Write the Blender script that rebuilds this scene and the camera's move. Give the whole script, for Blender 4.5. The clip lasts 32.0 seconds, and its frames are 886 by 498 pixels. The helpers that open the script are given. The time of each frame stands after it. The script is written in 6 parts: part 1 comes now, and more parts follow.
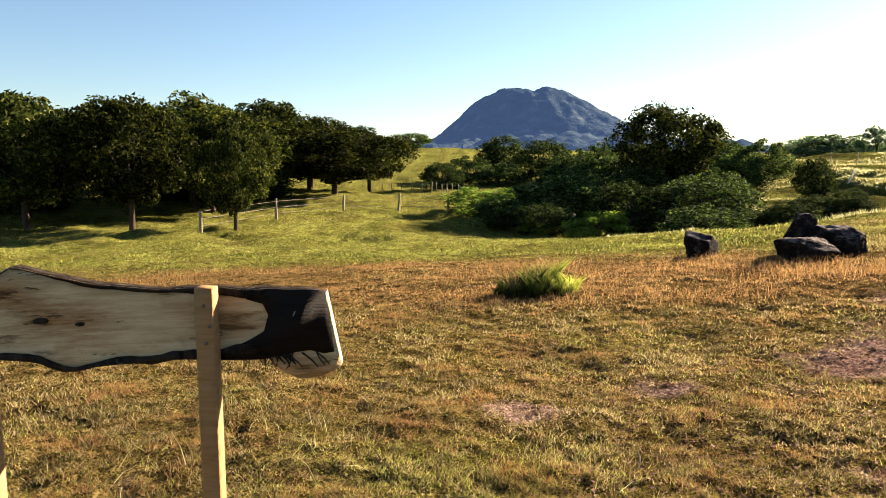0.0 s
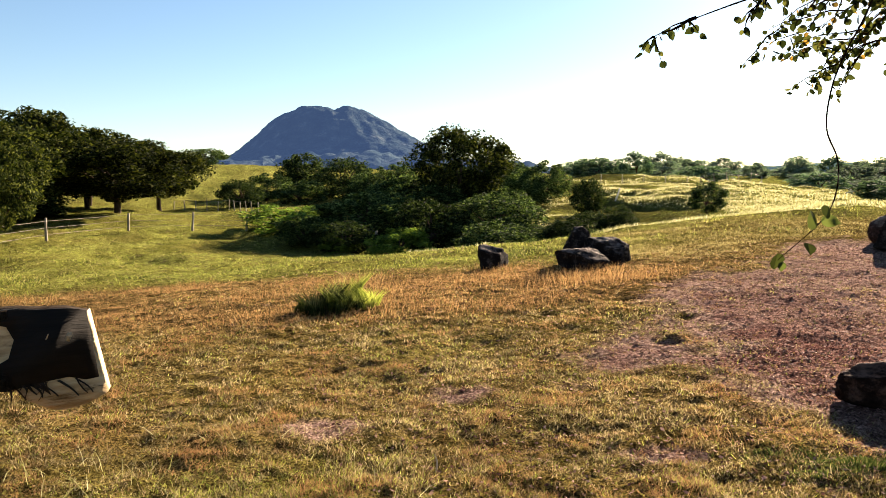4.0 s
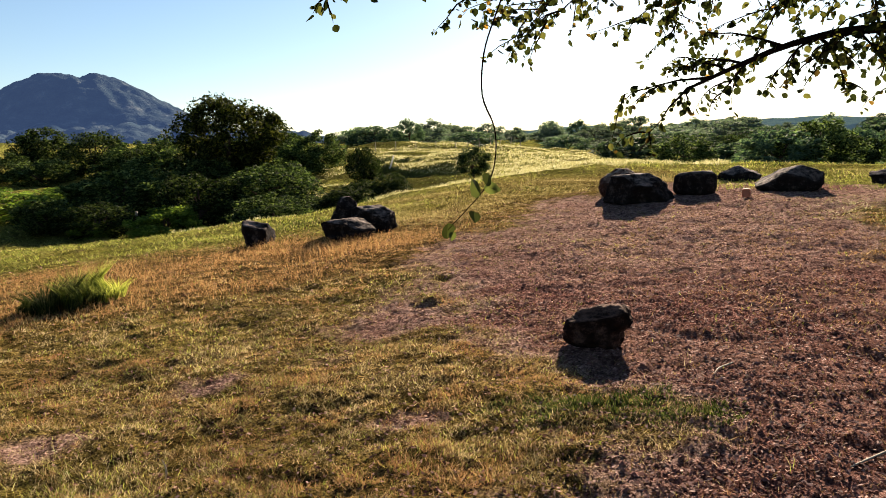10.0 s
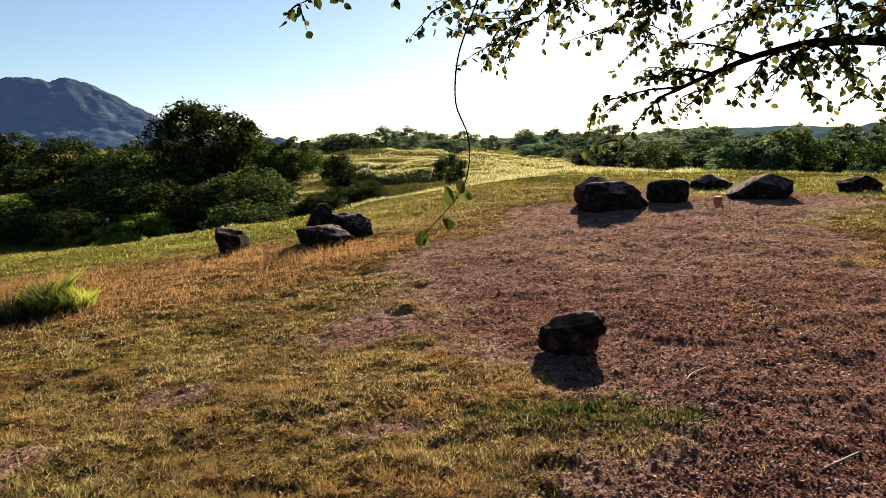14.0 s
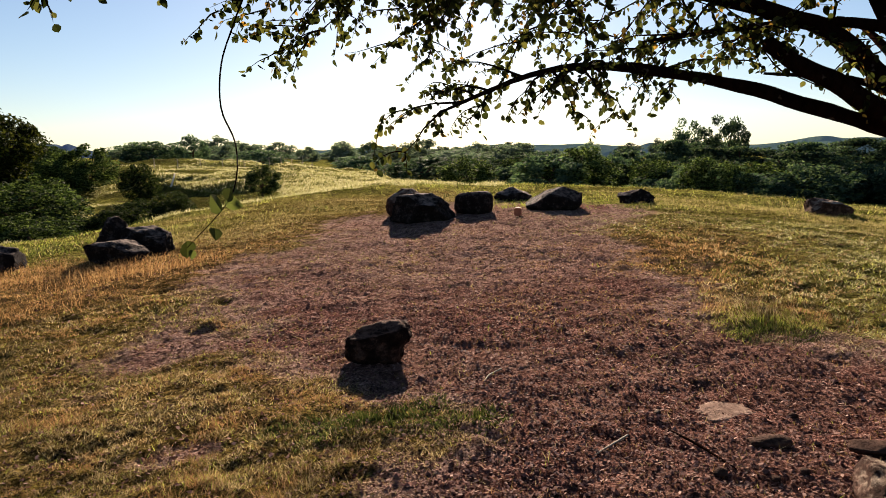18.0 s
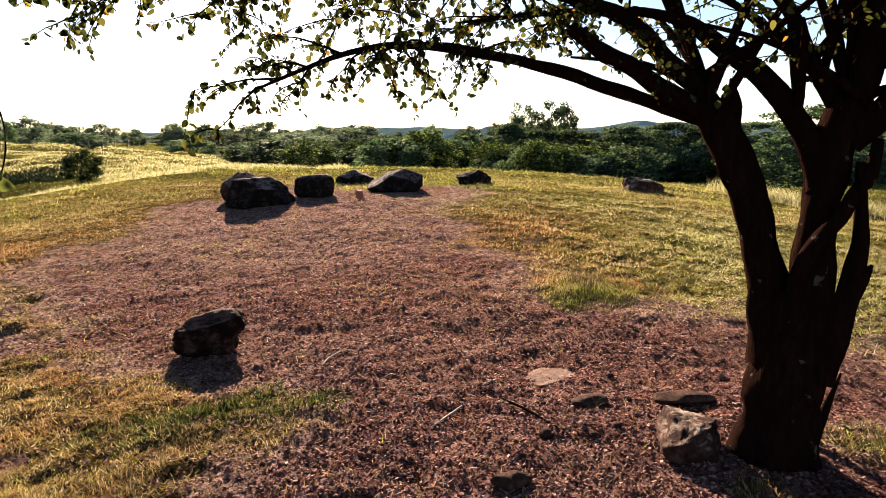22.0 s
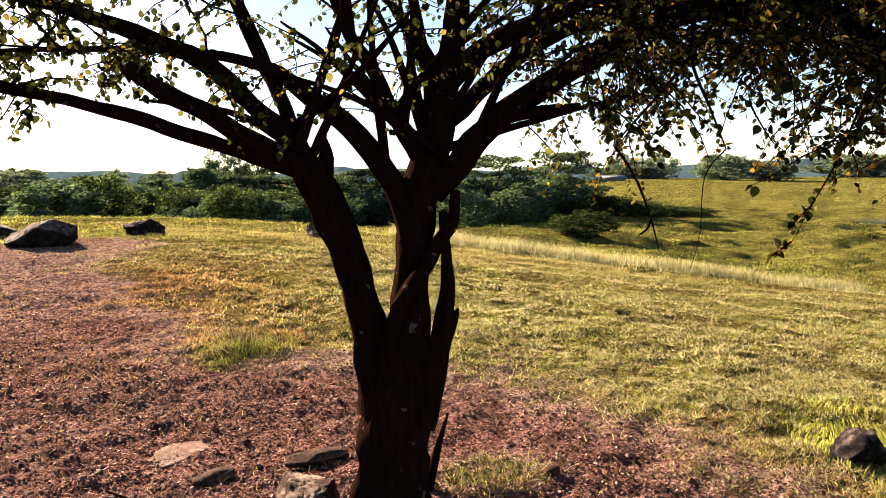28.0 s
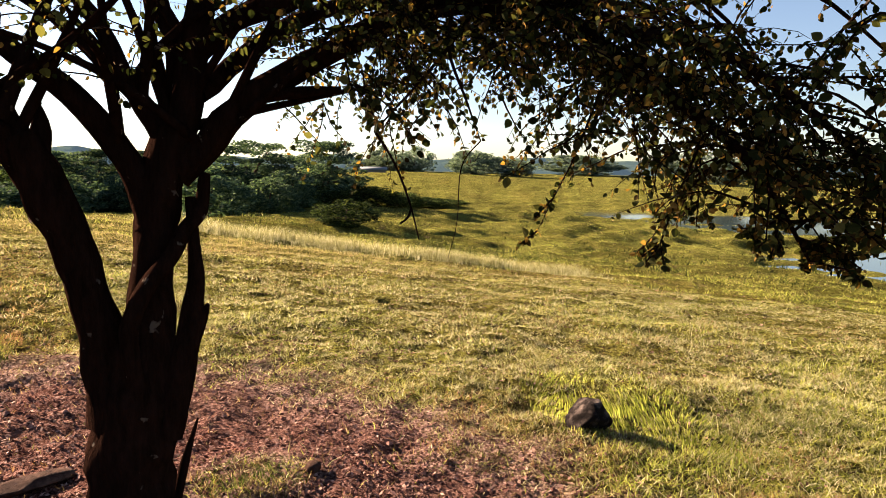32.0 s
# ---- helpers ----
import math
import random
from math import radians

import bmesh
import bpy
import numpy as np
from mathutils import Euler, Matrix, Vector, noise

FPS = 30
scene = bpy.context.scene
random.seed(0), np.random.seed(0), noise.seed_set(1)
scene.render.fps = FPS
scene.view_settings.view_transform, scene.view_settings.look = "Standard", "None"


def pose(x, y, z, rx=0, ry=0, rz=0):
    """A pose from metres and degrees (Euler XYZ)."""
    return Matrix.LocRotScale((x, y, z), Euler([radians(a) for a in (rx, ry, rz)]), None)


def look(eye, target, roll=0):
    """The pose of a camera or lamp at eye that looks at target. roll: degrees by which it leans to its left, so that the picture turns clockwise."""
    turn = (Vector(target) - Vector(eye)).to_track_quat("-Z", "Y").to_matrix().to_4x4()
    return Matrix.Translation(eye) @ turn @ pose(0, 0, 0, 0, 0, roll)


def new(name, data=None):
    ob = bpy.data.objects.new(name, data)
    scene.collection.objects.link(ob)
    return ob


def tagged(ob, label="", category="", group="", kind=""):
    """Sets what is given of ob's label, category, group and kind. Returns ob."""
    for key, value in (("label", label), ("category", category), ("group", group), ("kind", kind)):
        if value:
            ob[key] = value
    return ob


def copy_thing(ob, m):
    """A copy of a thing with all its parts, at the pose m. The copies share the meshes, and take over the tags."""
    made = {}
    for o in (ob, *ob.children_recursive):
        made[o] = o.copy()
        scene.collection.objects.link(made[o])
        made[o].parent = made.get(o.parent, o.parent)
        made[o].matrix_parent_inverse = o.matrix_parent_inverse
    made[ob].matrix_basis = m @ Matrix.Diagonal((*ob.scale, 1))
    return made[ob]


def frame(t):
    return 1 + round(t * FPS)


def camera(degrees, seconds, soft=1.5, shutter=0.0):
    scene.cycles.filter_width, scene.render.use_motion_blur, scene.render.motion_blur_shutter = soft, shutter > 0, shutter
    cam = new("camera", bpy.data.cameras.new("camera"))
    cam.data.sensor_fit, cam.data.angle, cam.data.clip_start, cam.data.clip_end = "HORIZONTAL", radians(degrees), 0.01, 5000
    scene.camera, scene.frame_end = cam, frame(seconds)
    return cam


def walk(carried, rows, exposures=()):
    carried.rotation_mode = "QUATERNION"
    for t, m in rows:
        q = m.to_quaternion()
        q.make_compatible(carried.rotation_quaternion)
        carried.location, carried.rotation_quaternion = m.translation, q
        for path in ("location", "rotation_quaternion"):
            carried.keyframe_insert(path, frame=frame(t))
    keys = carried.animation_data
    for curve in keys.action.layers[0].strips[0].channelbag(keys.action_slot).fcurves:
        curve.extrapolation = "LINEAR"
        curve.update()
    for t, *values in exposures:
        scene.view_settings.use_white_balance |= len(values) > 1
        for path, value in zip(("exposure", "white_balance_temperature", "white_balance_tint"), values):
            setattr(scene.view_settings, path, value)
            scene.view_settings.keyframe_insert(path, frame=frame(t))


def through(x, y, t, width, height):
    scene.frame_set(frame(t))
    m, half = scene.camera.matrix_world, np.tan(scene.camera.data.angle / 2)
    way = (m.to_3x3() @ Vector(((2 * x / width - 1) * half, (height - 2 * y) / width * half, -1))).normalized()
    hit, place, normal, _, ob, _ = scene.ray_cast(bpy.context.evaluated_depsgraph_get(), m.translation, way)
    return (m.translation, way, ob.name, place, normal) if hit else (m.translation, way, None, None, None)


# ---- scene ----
# the film camera opens up as the tree comes to shade the lens
EXPOSURES = [(0.0, 2.7, 6800, 11), (7.0, 2.54, 6750, 11), (8.0, 2.25, 6700, 10), (9.0, 2.17, 6700, 10), (10.0, 2.29, 6700, 12), (13.0, 2.23, 6700, 12), (17.0, 1.94, 6750, 15),
             (20.0, 1.92, 6750, 18), (21.0, 2.04, 6800, 19), (22.0, 2.54, 6950, 22), (23.0, 2.64, 7000, 22), (24.5, 2.84, 7100, 22), (26.0, 2.97, 7100, 22), (29.0, 2.84, 7250, 22), (32.0, 2.77, 7350, 22)]
cam = camera(66.4, 32.0, soft=0.5)
# seconds, eye, way of looking, lean
ROWS = [
    (0, (0.000, 0.000, 1.547), (-0.0140, 1.9840, -0.2530), -0.5),
    (0.5, (-0.015, 0.002, 1.541), (0.0570, 1.9840, -0.2450), 0.0),
    (1, (0.008, 0.014, 1.532), (0.1420, 1.9800, -0.2420), 0.1),
    (1.5, (0.025, 0.033, 1.524), (0.2320, 1.9710, -0.2470), -0.0),
    (2, (0.044, 0.016, 1.528), (0.3000, 1.9630, -0.2390), 0.1),
    (2.5, (0.054, 0.010, 1.522), (0.4010, 1.9480, -0.2150), 0.1),
    (3, (0.056, 0.026, 1.513), (0.4580, 1.9330, -0.2260), 0.1),
    (3.5, (0.055, 0.028, 1.508), (0.5190, 1.9200, -0.2120), -0.0),
    (5.5, (0.047, -0.092, 1.536), (0.7360, 1.8480, -0.2050), -0.5),
    (6, (0.058, -0.095, 1.526), (0.8560, 1.7930, -0.2250), -0.7),
    (6.5, (0.099, -0.097, 1.525), (0.8580, 1.7920, -0.2240), -0.5),
    (7, (0.160, -0.090, 1.512), (0.8420, 1.8000, -0.2290), -2.5),
    (7.5, (0.284, -0.065, 1.518), (0.9040, 1.7720, -0.2100), -0.8),
    (8, (0.335, -0.038, 1.525), (0.9270, 1.7540, -0.2580), -1.0),
    (8.5, (0.349, -0.013, 1.530), (1.0390, 1.6930, -0.2300), -1.0),
    (9, (0.376, 0.008, 1.530), (1.0780, 1.6640, -0.2620), -1.3),
    (9.5, (0.374, 0.014, 1.528), (1.0820, 1.6580, -0.2830), -2.0),
    (10, (0.377, 0.024, 1.520), (1.1170, 1.6320, -0.3010), -1.8),
    (10.5, (0.389, 0.025, 1.506), (1.1770, 1.5850, -0.3170), -2.0),
    (11, (0.416, 0.033, 1.504), (1.1940, 1.5740, -0.3120), -2.0),
    (11.5, (0.413, 0.023, 1.513), (1.1570, 1.6120, -0.2510), -2.9),
    (12, (0.393, 0.014, 1.523), (1.1600, 1.6080, -0.2600), -2.3),
    (12.5, (0.393, 0.015, 1.522), (1.1610, 1.6070, -0.2630), -1.8),
    (13, (0.392, 0.024, 1.513), (1.1480, 1.6120, -0.2880), -2.0),
    (13.5, (0.381, 0.025, 1.520), (1.1600, 1.6040, -0.2860), -1.8),
    (15.5, (0.415, 0.009, 1.515), (1.2610, 1.5270, -0.2810), -0.7),
    (16, (0.425, 0.009, 1.508), (1.3210, 1.4760, -0.2780), -0.5),
    (16.5, (0.432, -0.009, 1.509), (1.4030, 1.4010, -0.2600), -0.7),
    (17, (0.438, -0.031, 1.518), (1.4660, 1.3380, -0.2470), -0.3),
    (17.5, (0.454, -0.043, 1.509), (1.5200, 1.2750, -0.2530), 0.0),
    (18, (0.465, -0.056, 1.507), (1.5590, 1.2270, -0.2560), -0.7),
    (18.5, (0.450, -0.065, 1.506), (1.6010, 1.1690, -0.2680), -0.3),
    (19, (0.450, -0.074, 1.508), (1.6170, 1.1440, -0.2720), 0.3),
    (19.5, (0.453, -0.081, 1.507), (1.6320, 1.1230, -0.2740), 0.2),
    (20, (0.472, -0.089, 1.507), (1.6570, 1.0840, -0.2780), -0.4),
    (20.5, (0.470, -0.101, 1.508), (1.7030, 1.0120, -0.2770), 0.1),
    (21, (0.479, -0.100, 1.510), (1.7250, 0.9670, -0.2970), 0.2),
    (21.5, (0.499, -0.096, 1.495), (1.7490, 0.9040, -0.3490), 0.3),
    (22, (0.520, -0.125, 1.488), (1.7870, 0.8430, -0.3100), -0.8),
    (22.5, (0.586, -0.210, 1.498), (1.7810, 0.8530, -0.3190), -0.4),
    (23, (0.641, -0.318, 1.512), (1.7990, 0.8420, -0.2320), 0.4),
    (23.5, (0.687, -0.357, 1.504), (1.8250, 0.7540, -0.3200), -0.9),
    (24, (0.710, -0.349, 1.497), (1.8560, 0.6710, -0.3250), 0.2),
    (24.5, (0.756, -0.384, 1.495), (1.8970, 0.5440, -0.3270), 0.1),
    (25, (0.758, -0.416, 1.493), (1.9020, 0.4930, -0.3690), 0.6),
    (25.5, (0.809, -0.420, 1.493), (1.9170, 0.4400, -0.3600), -0.3),
    (26, (0.846, -0.401, 1.495), (1.9420, 0.3140, -0.3630), 0.2),
    (26.5, (0.860, -0.367, 1.513), (1.9710, 0.1630, -0.3020), -0.2),
    (28.5, (0.866, -0.576, 1.508), (1.9900, 0.0180, -0.1920), -0.9),
    (29, (0.863, -0.570, 1.509), (1.9890, 0.0130, -0.2100), -0.7),
    (29.5, (0.861, -0.569, 1.515), (1.9880, -0.0070, -0.2110), -0.6),
    (30, (0.866, -0.592, 1.507), (1.9860, -0.0520, -0.2320), -0.4),
    (30.5, (0.872, -0.610, 1.510), (1.9810, -0.1370, -0.2410), 2.3),
    (31, (0.930, -0.613, 1.510), (1.9640, -0.2940, -0.2400), 2.4),
    (31.5, (0.965, -0.597, 1.505), (1.9240, -0.4950, -0.2170), 1.6),
    (32, (0.980, -0.571, 1.495), (1.8750, -0.6600, -0.2210), 1.1),
]
walk(cam, [(t, look(eye, Vector(eye) + Vector(way), lean)) for t, eye, way, lean in ROWS], EXPOSURES)

# ---- world and sun ----
SUN_AZ, SUN_EL = radians(52.0), radians(19.5)
SUN_WAY = Vector((math.sin(SUN_AZ) * math.cos(SUN_EL), math.cos(SUN_AZ) * math.cos(SUN_EL), math.sin(SUN_EL)))
world = bpy.data.worlds.new("sky")
scene.world = world
world.use_nodes = True
wn = world.node_tree
sky = wn.nodes.new("ShaderNodeTexSky")
sky.sky_type = "NISHITA"
sky.sun_disc = False
sky.sun_elevation, sky.sun_rotation = SUN_EL, SUN_AZ
sky.air_density, sky.dust_density, sky.ozone_density = 1.0, 0.2, 3.0
wn.nodes["Background"].inputs["Strength"].default_value = 0.030
wn.links.new(sky.outputs["Color"], wn.nodes["Background"].inputs["Color"])
sun_data = bpy.data.lights.new("sun", "SUN")
sun_data.energy, sun_data.angle, sun_data.color = 5.0, radians(0.55), (1.0, 0.84, 0.66)
sun = new("sun", sun_data)
sun.matrix_world = look(SUN_WAY * 200, (0, 0, 0))

# ---- materials ----
def material(name):
    m = bpy.data.materials.new(name)
    m.use_nodes = True
    tree = m.node_tree
    return m, tree, tree.nodes["Principled BSDF"]


def node(tree, kind, **values):
    n = tree.nodes.new(kind)
    for key, value in values.items():
        n.inputs[key.replace("_", " ")].default_value = value
    return n


def coords(tree):
    return tree.nodes.new("ShaderNodeTexCoord").outputs["Object"]


def noise_of(tree, where, scale, detail=4.0, rough=0.6):
    n = node(tree, "ShaderNodeTexNoise", Scale=scale, Detail=detail, Roughness=rough)
    tree.links.new(where, n.inputs["Vector"])
    return n.outputs["Fac"]


def ramp(tree, fac, *stops):
    r = tree.nodes.new("ShaderNodeValToRGB")
    e = r.color_ramp.elements
    while len(e) < len(stops):
        e.new(0.5)
    for el, (at, colour) in zip(e, stops):
        el.position = at
        el.color = (*colour, 1) if isinstance(colour, tuple) else (colour, colour, colour, 1)
    tree.links.new(fac, r.inputs["Fac"])
    return r.outputs["Color"]


def mix(tree, fac, a, b, mode="MIX"):
    n = tree.nodes.new("ShaderNodeMix")
    n.data_type, n.blend_type = "RGBA", mode
    for sock, v in ((n.inputs[0], fac), (n.inputs[6], a), (n.inputs[7], b)):
        if hasattr(v, "node"):
            tree.links.new(v, sock)
        elif isinstance(v, tuple):
            sock.default_value = (*v, 1)
        else:
            sock.default_value = v
    return n.outputs[2]


def bump(tree, shader, height, strength, distance):
    b = node(tree, "ShaderNodeBump", Strength=strength, Distance=distance)
    tree.links.new(height, b.inputs["Height"])
    tree.links.new(b.outputs["Normal"], shader.inputs["Normal"])


def attribute(tree, name):
    a = tree.nodes.new("ShaderNodeAttribute")
    a.attribute_name = name
    return a


def ground_material():
    m, t, p = material("pasture_soil_and_turf")
    at = coords(t)
    mask = attribute(t, "cover")
    split = t.nodes.new("ShaderNodeSeparateColor")
    t.links.new(mask.outputs["Color"], split.inputs["Color"])
    bare, lush, dry = split.outputs[0], split.outputs[1], split.outputs[2]
    fine, mid, wide = noise_of(t, at, 60, 6, 0.78), noise_of(t, at, 5.0, 5), noise_of(t, at, 0.5, 4)
    turf = ramp(t, mid, (0.28, (0.075, 0.052, 0.014)), (0.5, (0.27, 0.185, 0.058)), (0.72, (0.46, 0.33, 0.13)))
    rich = ramp(t, mid, (0.25, (0.10, 0.115, 0.016)), (0.5, (0.41, 0.42, 0.085)), (0.78, (0.59, 0.58, 0.20)))
    straw = ramp(t, mid, (0.3, (0.14, 0.085, 0.030)), (0.7, (0.36, 0.235, 0.090)))
    # pinkish brights stand in for the skylight sheen on bare earth
    soil = ramp(t, fine, (0.39, (0.014, 0.006, 0.0045)), (0.50, (0.185, 0.080, 0.064)), (0.63, (0.53, 0.32, 0.265)))
    soil = mix(t, ramp(t, wide, (0.40, 0.0), (0.62, 0.6)), soil, (0.27, 0.165, 0.125))
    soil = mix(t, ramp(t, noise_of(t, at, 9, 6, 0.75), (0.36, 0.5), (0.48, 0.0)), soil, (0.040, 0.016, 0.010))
    worn = ramp(t, fine, (0.40, (0.045, 0.026, 0.021)), (0.5, (0.33, 0.205, 0.165)), (0.62, (0.62, 0.45, 0.38)))
    soil = mix(t, ramp(t, bare, (0.66, 1.0), (0.96, 0.0)), soil, worn)
    # near-black lows: shade between crumbs of earth, put into the soil colour
    gap_noise = noise_of(t, at, 13, 5, 0.72)
    soil = mix(t, ramp(t, gap_noise, (0.40, 0.72), (0.52, 0.0)), soil, (0.024, 0.010, 0.008))
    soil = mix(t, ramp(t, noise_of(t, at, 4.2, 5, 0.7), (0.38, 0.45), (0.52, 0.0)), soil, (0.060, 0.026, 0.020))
    base = mix(t, lush, turf, rich)
    base = mix(t, ramp(t, noise_of(t, at, 0.33, 6, 0.65), (0.42, 0.0), (0.62, 0.5)), base, (0.17, 0.155, 0.024))
    base = mix(t, dry, base, straw)
    tuss = t.nodes.new("ShaderNodeMath")
    tuss.operation = "MULTIPLY"
    t.links.new(ramp(t, noise_of(t, at, 1.3, 6, 0.7), (0.5, 0.0), (0.6, 0.5)), tuss.inputs[0])
    t.links.new(lush, tuss.inputs[1])
    base = mix(t, tuss.outputs[0], base, (0.055, 0.07, 0.014))
    lay = t.nodes.new("ShaderNodeMapping")
    lay.inputs["Rotation"].default_value = (0, 0, radians(20))
    lay.inputs["Scale"].default_value = (1.0, 0.16, 1.0)
    t.links.new(at, lay.inputs["Vector"])
    lines = t.nodes.new("ShaderNodeMath")
    lines.operation = "MULTIPLY"
    t.links.new(ramp(t, noise_of(t, lay.outputs[0], 0.7, 5, 0.65), (0.5, 0.0), (0.6, 0.5)), lines.inputs[0])
    t.links.new(lush, lines.inputs[1])
    base = mix(t, lines.outputs[0], base, (0.10, 0.115, 0.024))
    # terrace shading and tussock rows mixed into the ground colour
    strips = attribute(t, "bands")
    base = mix(t, strips.outputs["Fac"], base, (0.062, 0.068, 0.017))
    # shade between grass blades, painted into the turf as near-black gaps
    base = mix(t, ramp(t, gap_noise, (0.38, 0.85), (0.54, 0.0)), base, (0.020, 0.014, 0.005))
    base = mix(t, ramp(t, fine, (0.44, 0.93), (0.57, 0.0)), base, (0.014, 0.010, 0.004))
    gate = t.nodes.new("ShaderNodeMath")
    gate.operation = "ADD"
    t.links.new(bare, gate.inputs[0])
    t.links.new(ramp(t, noise_of(t, at, 2.6, 6, 0.7), (0.3, 0.0), (0.7, 0.7)), gate.inputs[1])
    base = mix(t, ramp(t, gate.outputs[0], (0.5, 0.0), (1.1, 1.0)), base, soil)
    t.links.new(base, p.inputs["Base Color"])
    p.inputs["Roughness"].default_value = 1.0
    p.inputs["Specular IOR Level"].default_value = 0.0
    bump(t, p, noise_of(t, at, 22, 9, 0.8), 1.0, 0.12)
    return m


def blade_material(name, low, mid, high, patch=0.6, thin_part=0.45, browning=0.0):
    """Grass blades: one colour per blade, patches from the ground's own noise."""
    m, t, p = material(name)
    geo = t.nodes.new("ShaderNodeNewGeometry")
    tone = ramp(t, geo.outputs["Random Per Island"], (0.0, low), (0.55, mid), (1.0, high))
    tone = mix(t, ramp(t, noise_of(t, coords(t), 0.9, 3), (0.4, 0.0), (0.65, patch)), tone, low)
    tone = mix(t, ramp(t, noise_of(t, coords(t), 1.7, 5, 0.7), (0.48, 0.0), (0.62, browning)), tone, (0.30, 0.155, 0.062))
    t.links.new(tone, p.inputs["Base Color"])
    p.inputs["Roughness"].default_value = 0.7
    p.inputs["Specular IOR Level"].default_value = 0.02
    thin = node(t, "ShaderNodeBsdfTranslucent")
    t.links.new(tone, thin.inputs["Color"])
    both = node(t, "ShaderNodeMixShader", Fac=thin_part)
    t.links.new(p.outputs[0], both.inputs[1])
    t.links.new(thin.outputs[0], both.inputs[2])
    t.links.new(both.outputs[0], t.nodes["Material Output"].inputs["Surface"])
    return m


def leaf_material(name, low, mid, high, through=0.5, gloss=0.5):
    m, t, p = material(name)
    geo = t.nodes.new("ShaderNodeNewGeometry")
    tone = ramp(t, geo.outputs["Random Per Island"], (0.0, low), (0.6, mid), (1.0, high))
    own = t.nodes.new("ShaderNodeObjectInfo")
    shade = ramp(t, own.outputs["Random"], (0.0, 0.55), (1.0, 1.7))
    tone = mix(t, 1.0, tone, shade, "MULTIPLY")
    t.links.new(tone, p.inputs["Base Color"])
    p.inputs["Roughness"].default_value = gloss + 0.3
    p.inputs["Specular IOR Level"].default_value = 0.02
    thin = node(t, "ShaderNodeBsdfTranslucent")
    t.links.new(mix(t, 1.0, tone, (1.15, 1.2, 0.65), "MULTIPLY"), thin.inputs["Color"])
    both = node(t, "ShaderNodeMixShader", Fac=through)
    t.links.new(p.outputs[0], both.inputs[1])
    t.links.new(thin.outputs[0], both.inputs[2])
    t.links.new(both.outputs[0], t.nodes["Material Output"].inputs["Surface"])
    return m


def rock_material(name, dark, mid, light, lichen=0.3, top=0.0):
    m, t, p = material(name)
    at = coords(t)
    a = ramp(t, noise_of(t, at, 9, 9, 0.72), (0.3, dark), (0.52, mid), (0.72, light))
    a = mix(t, ramp(t, noise_of(t, at, 2.3, 5), (0.5, 0.0), (0.66, lichen)), a, tuple(min(0.5, c * 1.6) for c in light))
    a = mix(t, ramp(t, noise_of(t, at, 30, 4), (0.3, 0.5), (0.5, 0.0)), a, tuple(c * 0.4 for c in dark))
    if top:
        # paler upper faces: sunlit tops put into the rock colour, broken by noise
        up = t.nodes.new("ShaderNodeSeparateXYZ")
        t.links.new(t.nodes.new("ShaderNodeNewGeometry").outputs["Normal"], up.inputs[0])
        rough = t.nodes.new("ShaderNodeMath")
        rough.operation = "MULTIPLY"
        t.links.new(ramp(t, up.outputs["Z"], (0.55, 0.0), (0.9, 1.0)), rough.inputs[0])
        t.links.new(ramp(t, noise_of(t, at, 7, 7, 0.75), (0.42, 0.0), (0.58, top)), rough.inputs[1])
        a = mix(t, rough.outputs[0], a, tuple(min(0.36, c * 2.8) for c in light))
    t.links.new(a, p.inputs["Base Color"])
    p.inputs["Roughness"].default_value = 0.95
    p.inputs["Specular IOR Level"].default_value = 0.03
    bump(t, p, noise_of(t, at, 16, 10, 0.75), 0.9, 0.04)
    return m


def bark_material(name, dark, light):
    m, t, p = material(name)
    at = coords(t)
    mp = t.nodes.new("ShaderNodeMapping")
    mp.inputs["Scale"].default_value = (1, 1, 0.22)
    t.links.new(at, mp.inputs["Vector"])
    a = ramp(t, noise_of(t, mp.outputs[0], 30, 8, 0.7), (0.3, dark), (0.7, light))
    a = mix(t, ramp(t, noise_of(t, at, 11, 3), (0.66, 0.0), (0.70, 0.45)), a, (0.16, 0.14, 0.12))
    t.links.new(a, p.inputs["Base Color"])
    p.inputs["Roughness"].default_value = 1.0
    p.inputs["Specular IOR Level"].default_value = 0.0
    bump(t, p, noise_of(t, mp.outputs[0], 42, 8, 0.7), 0.9, 0.03)
    return m


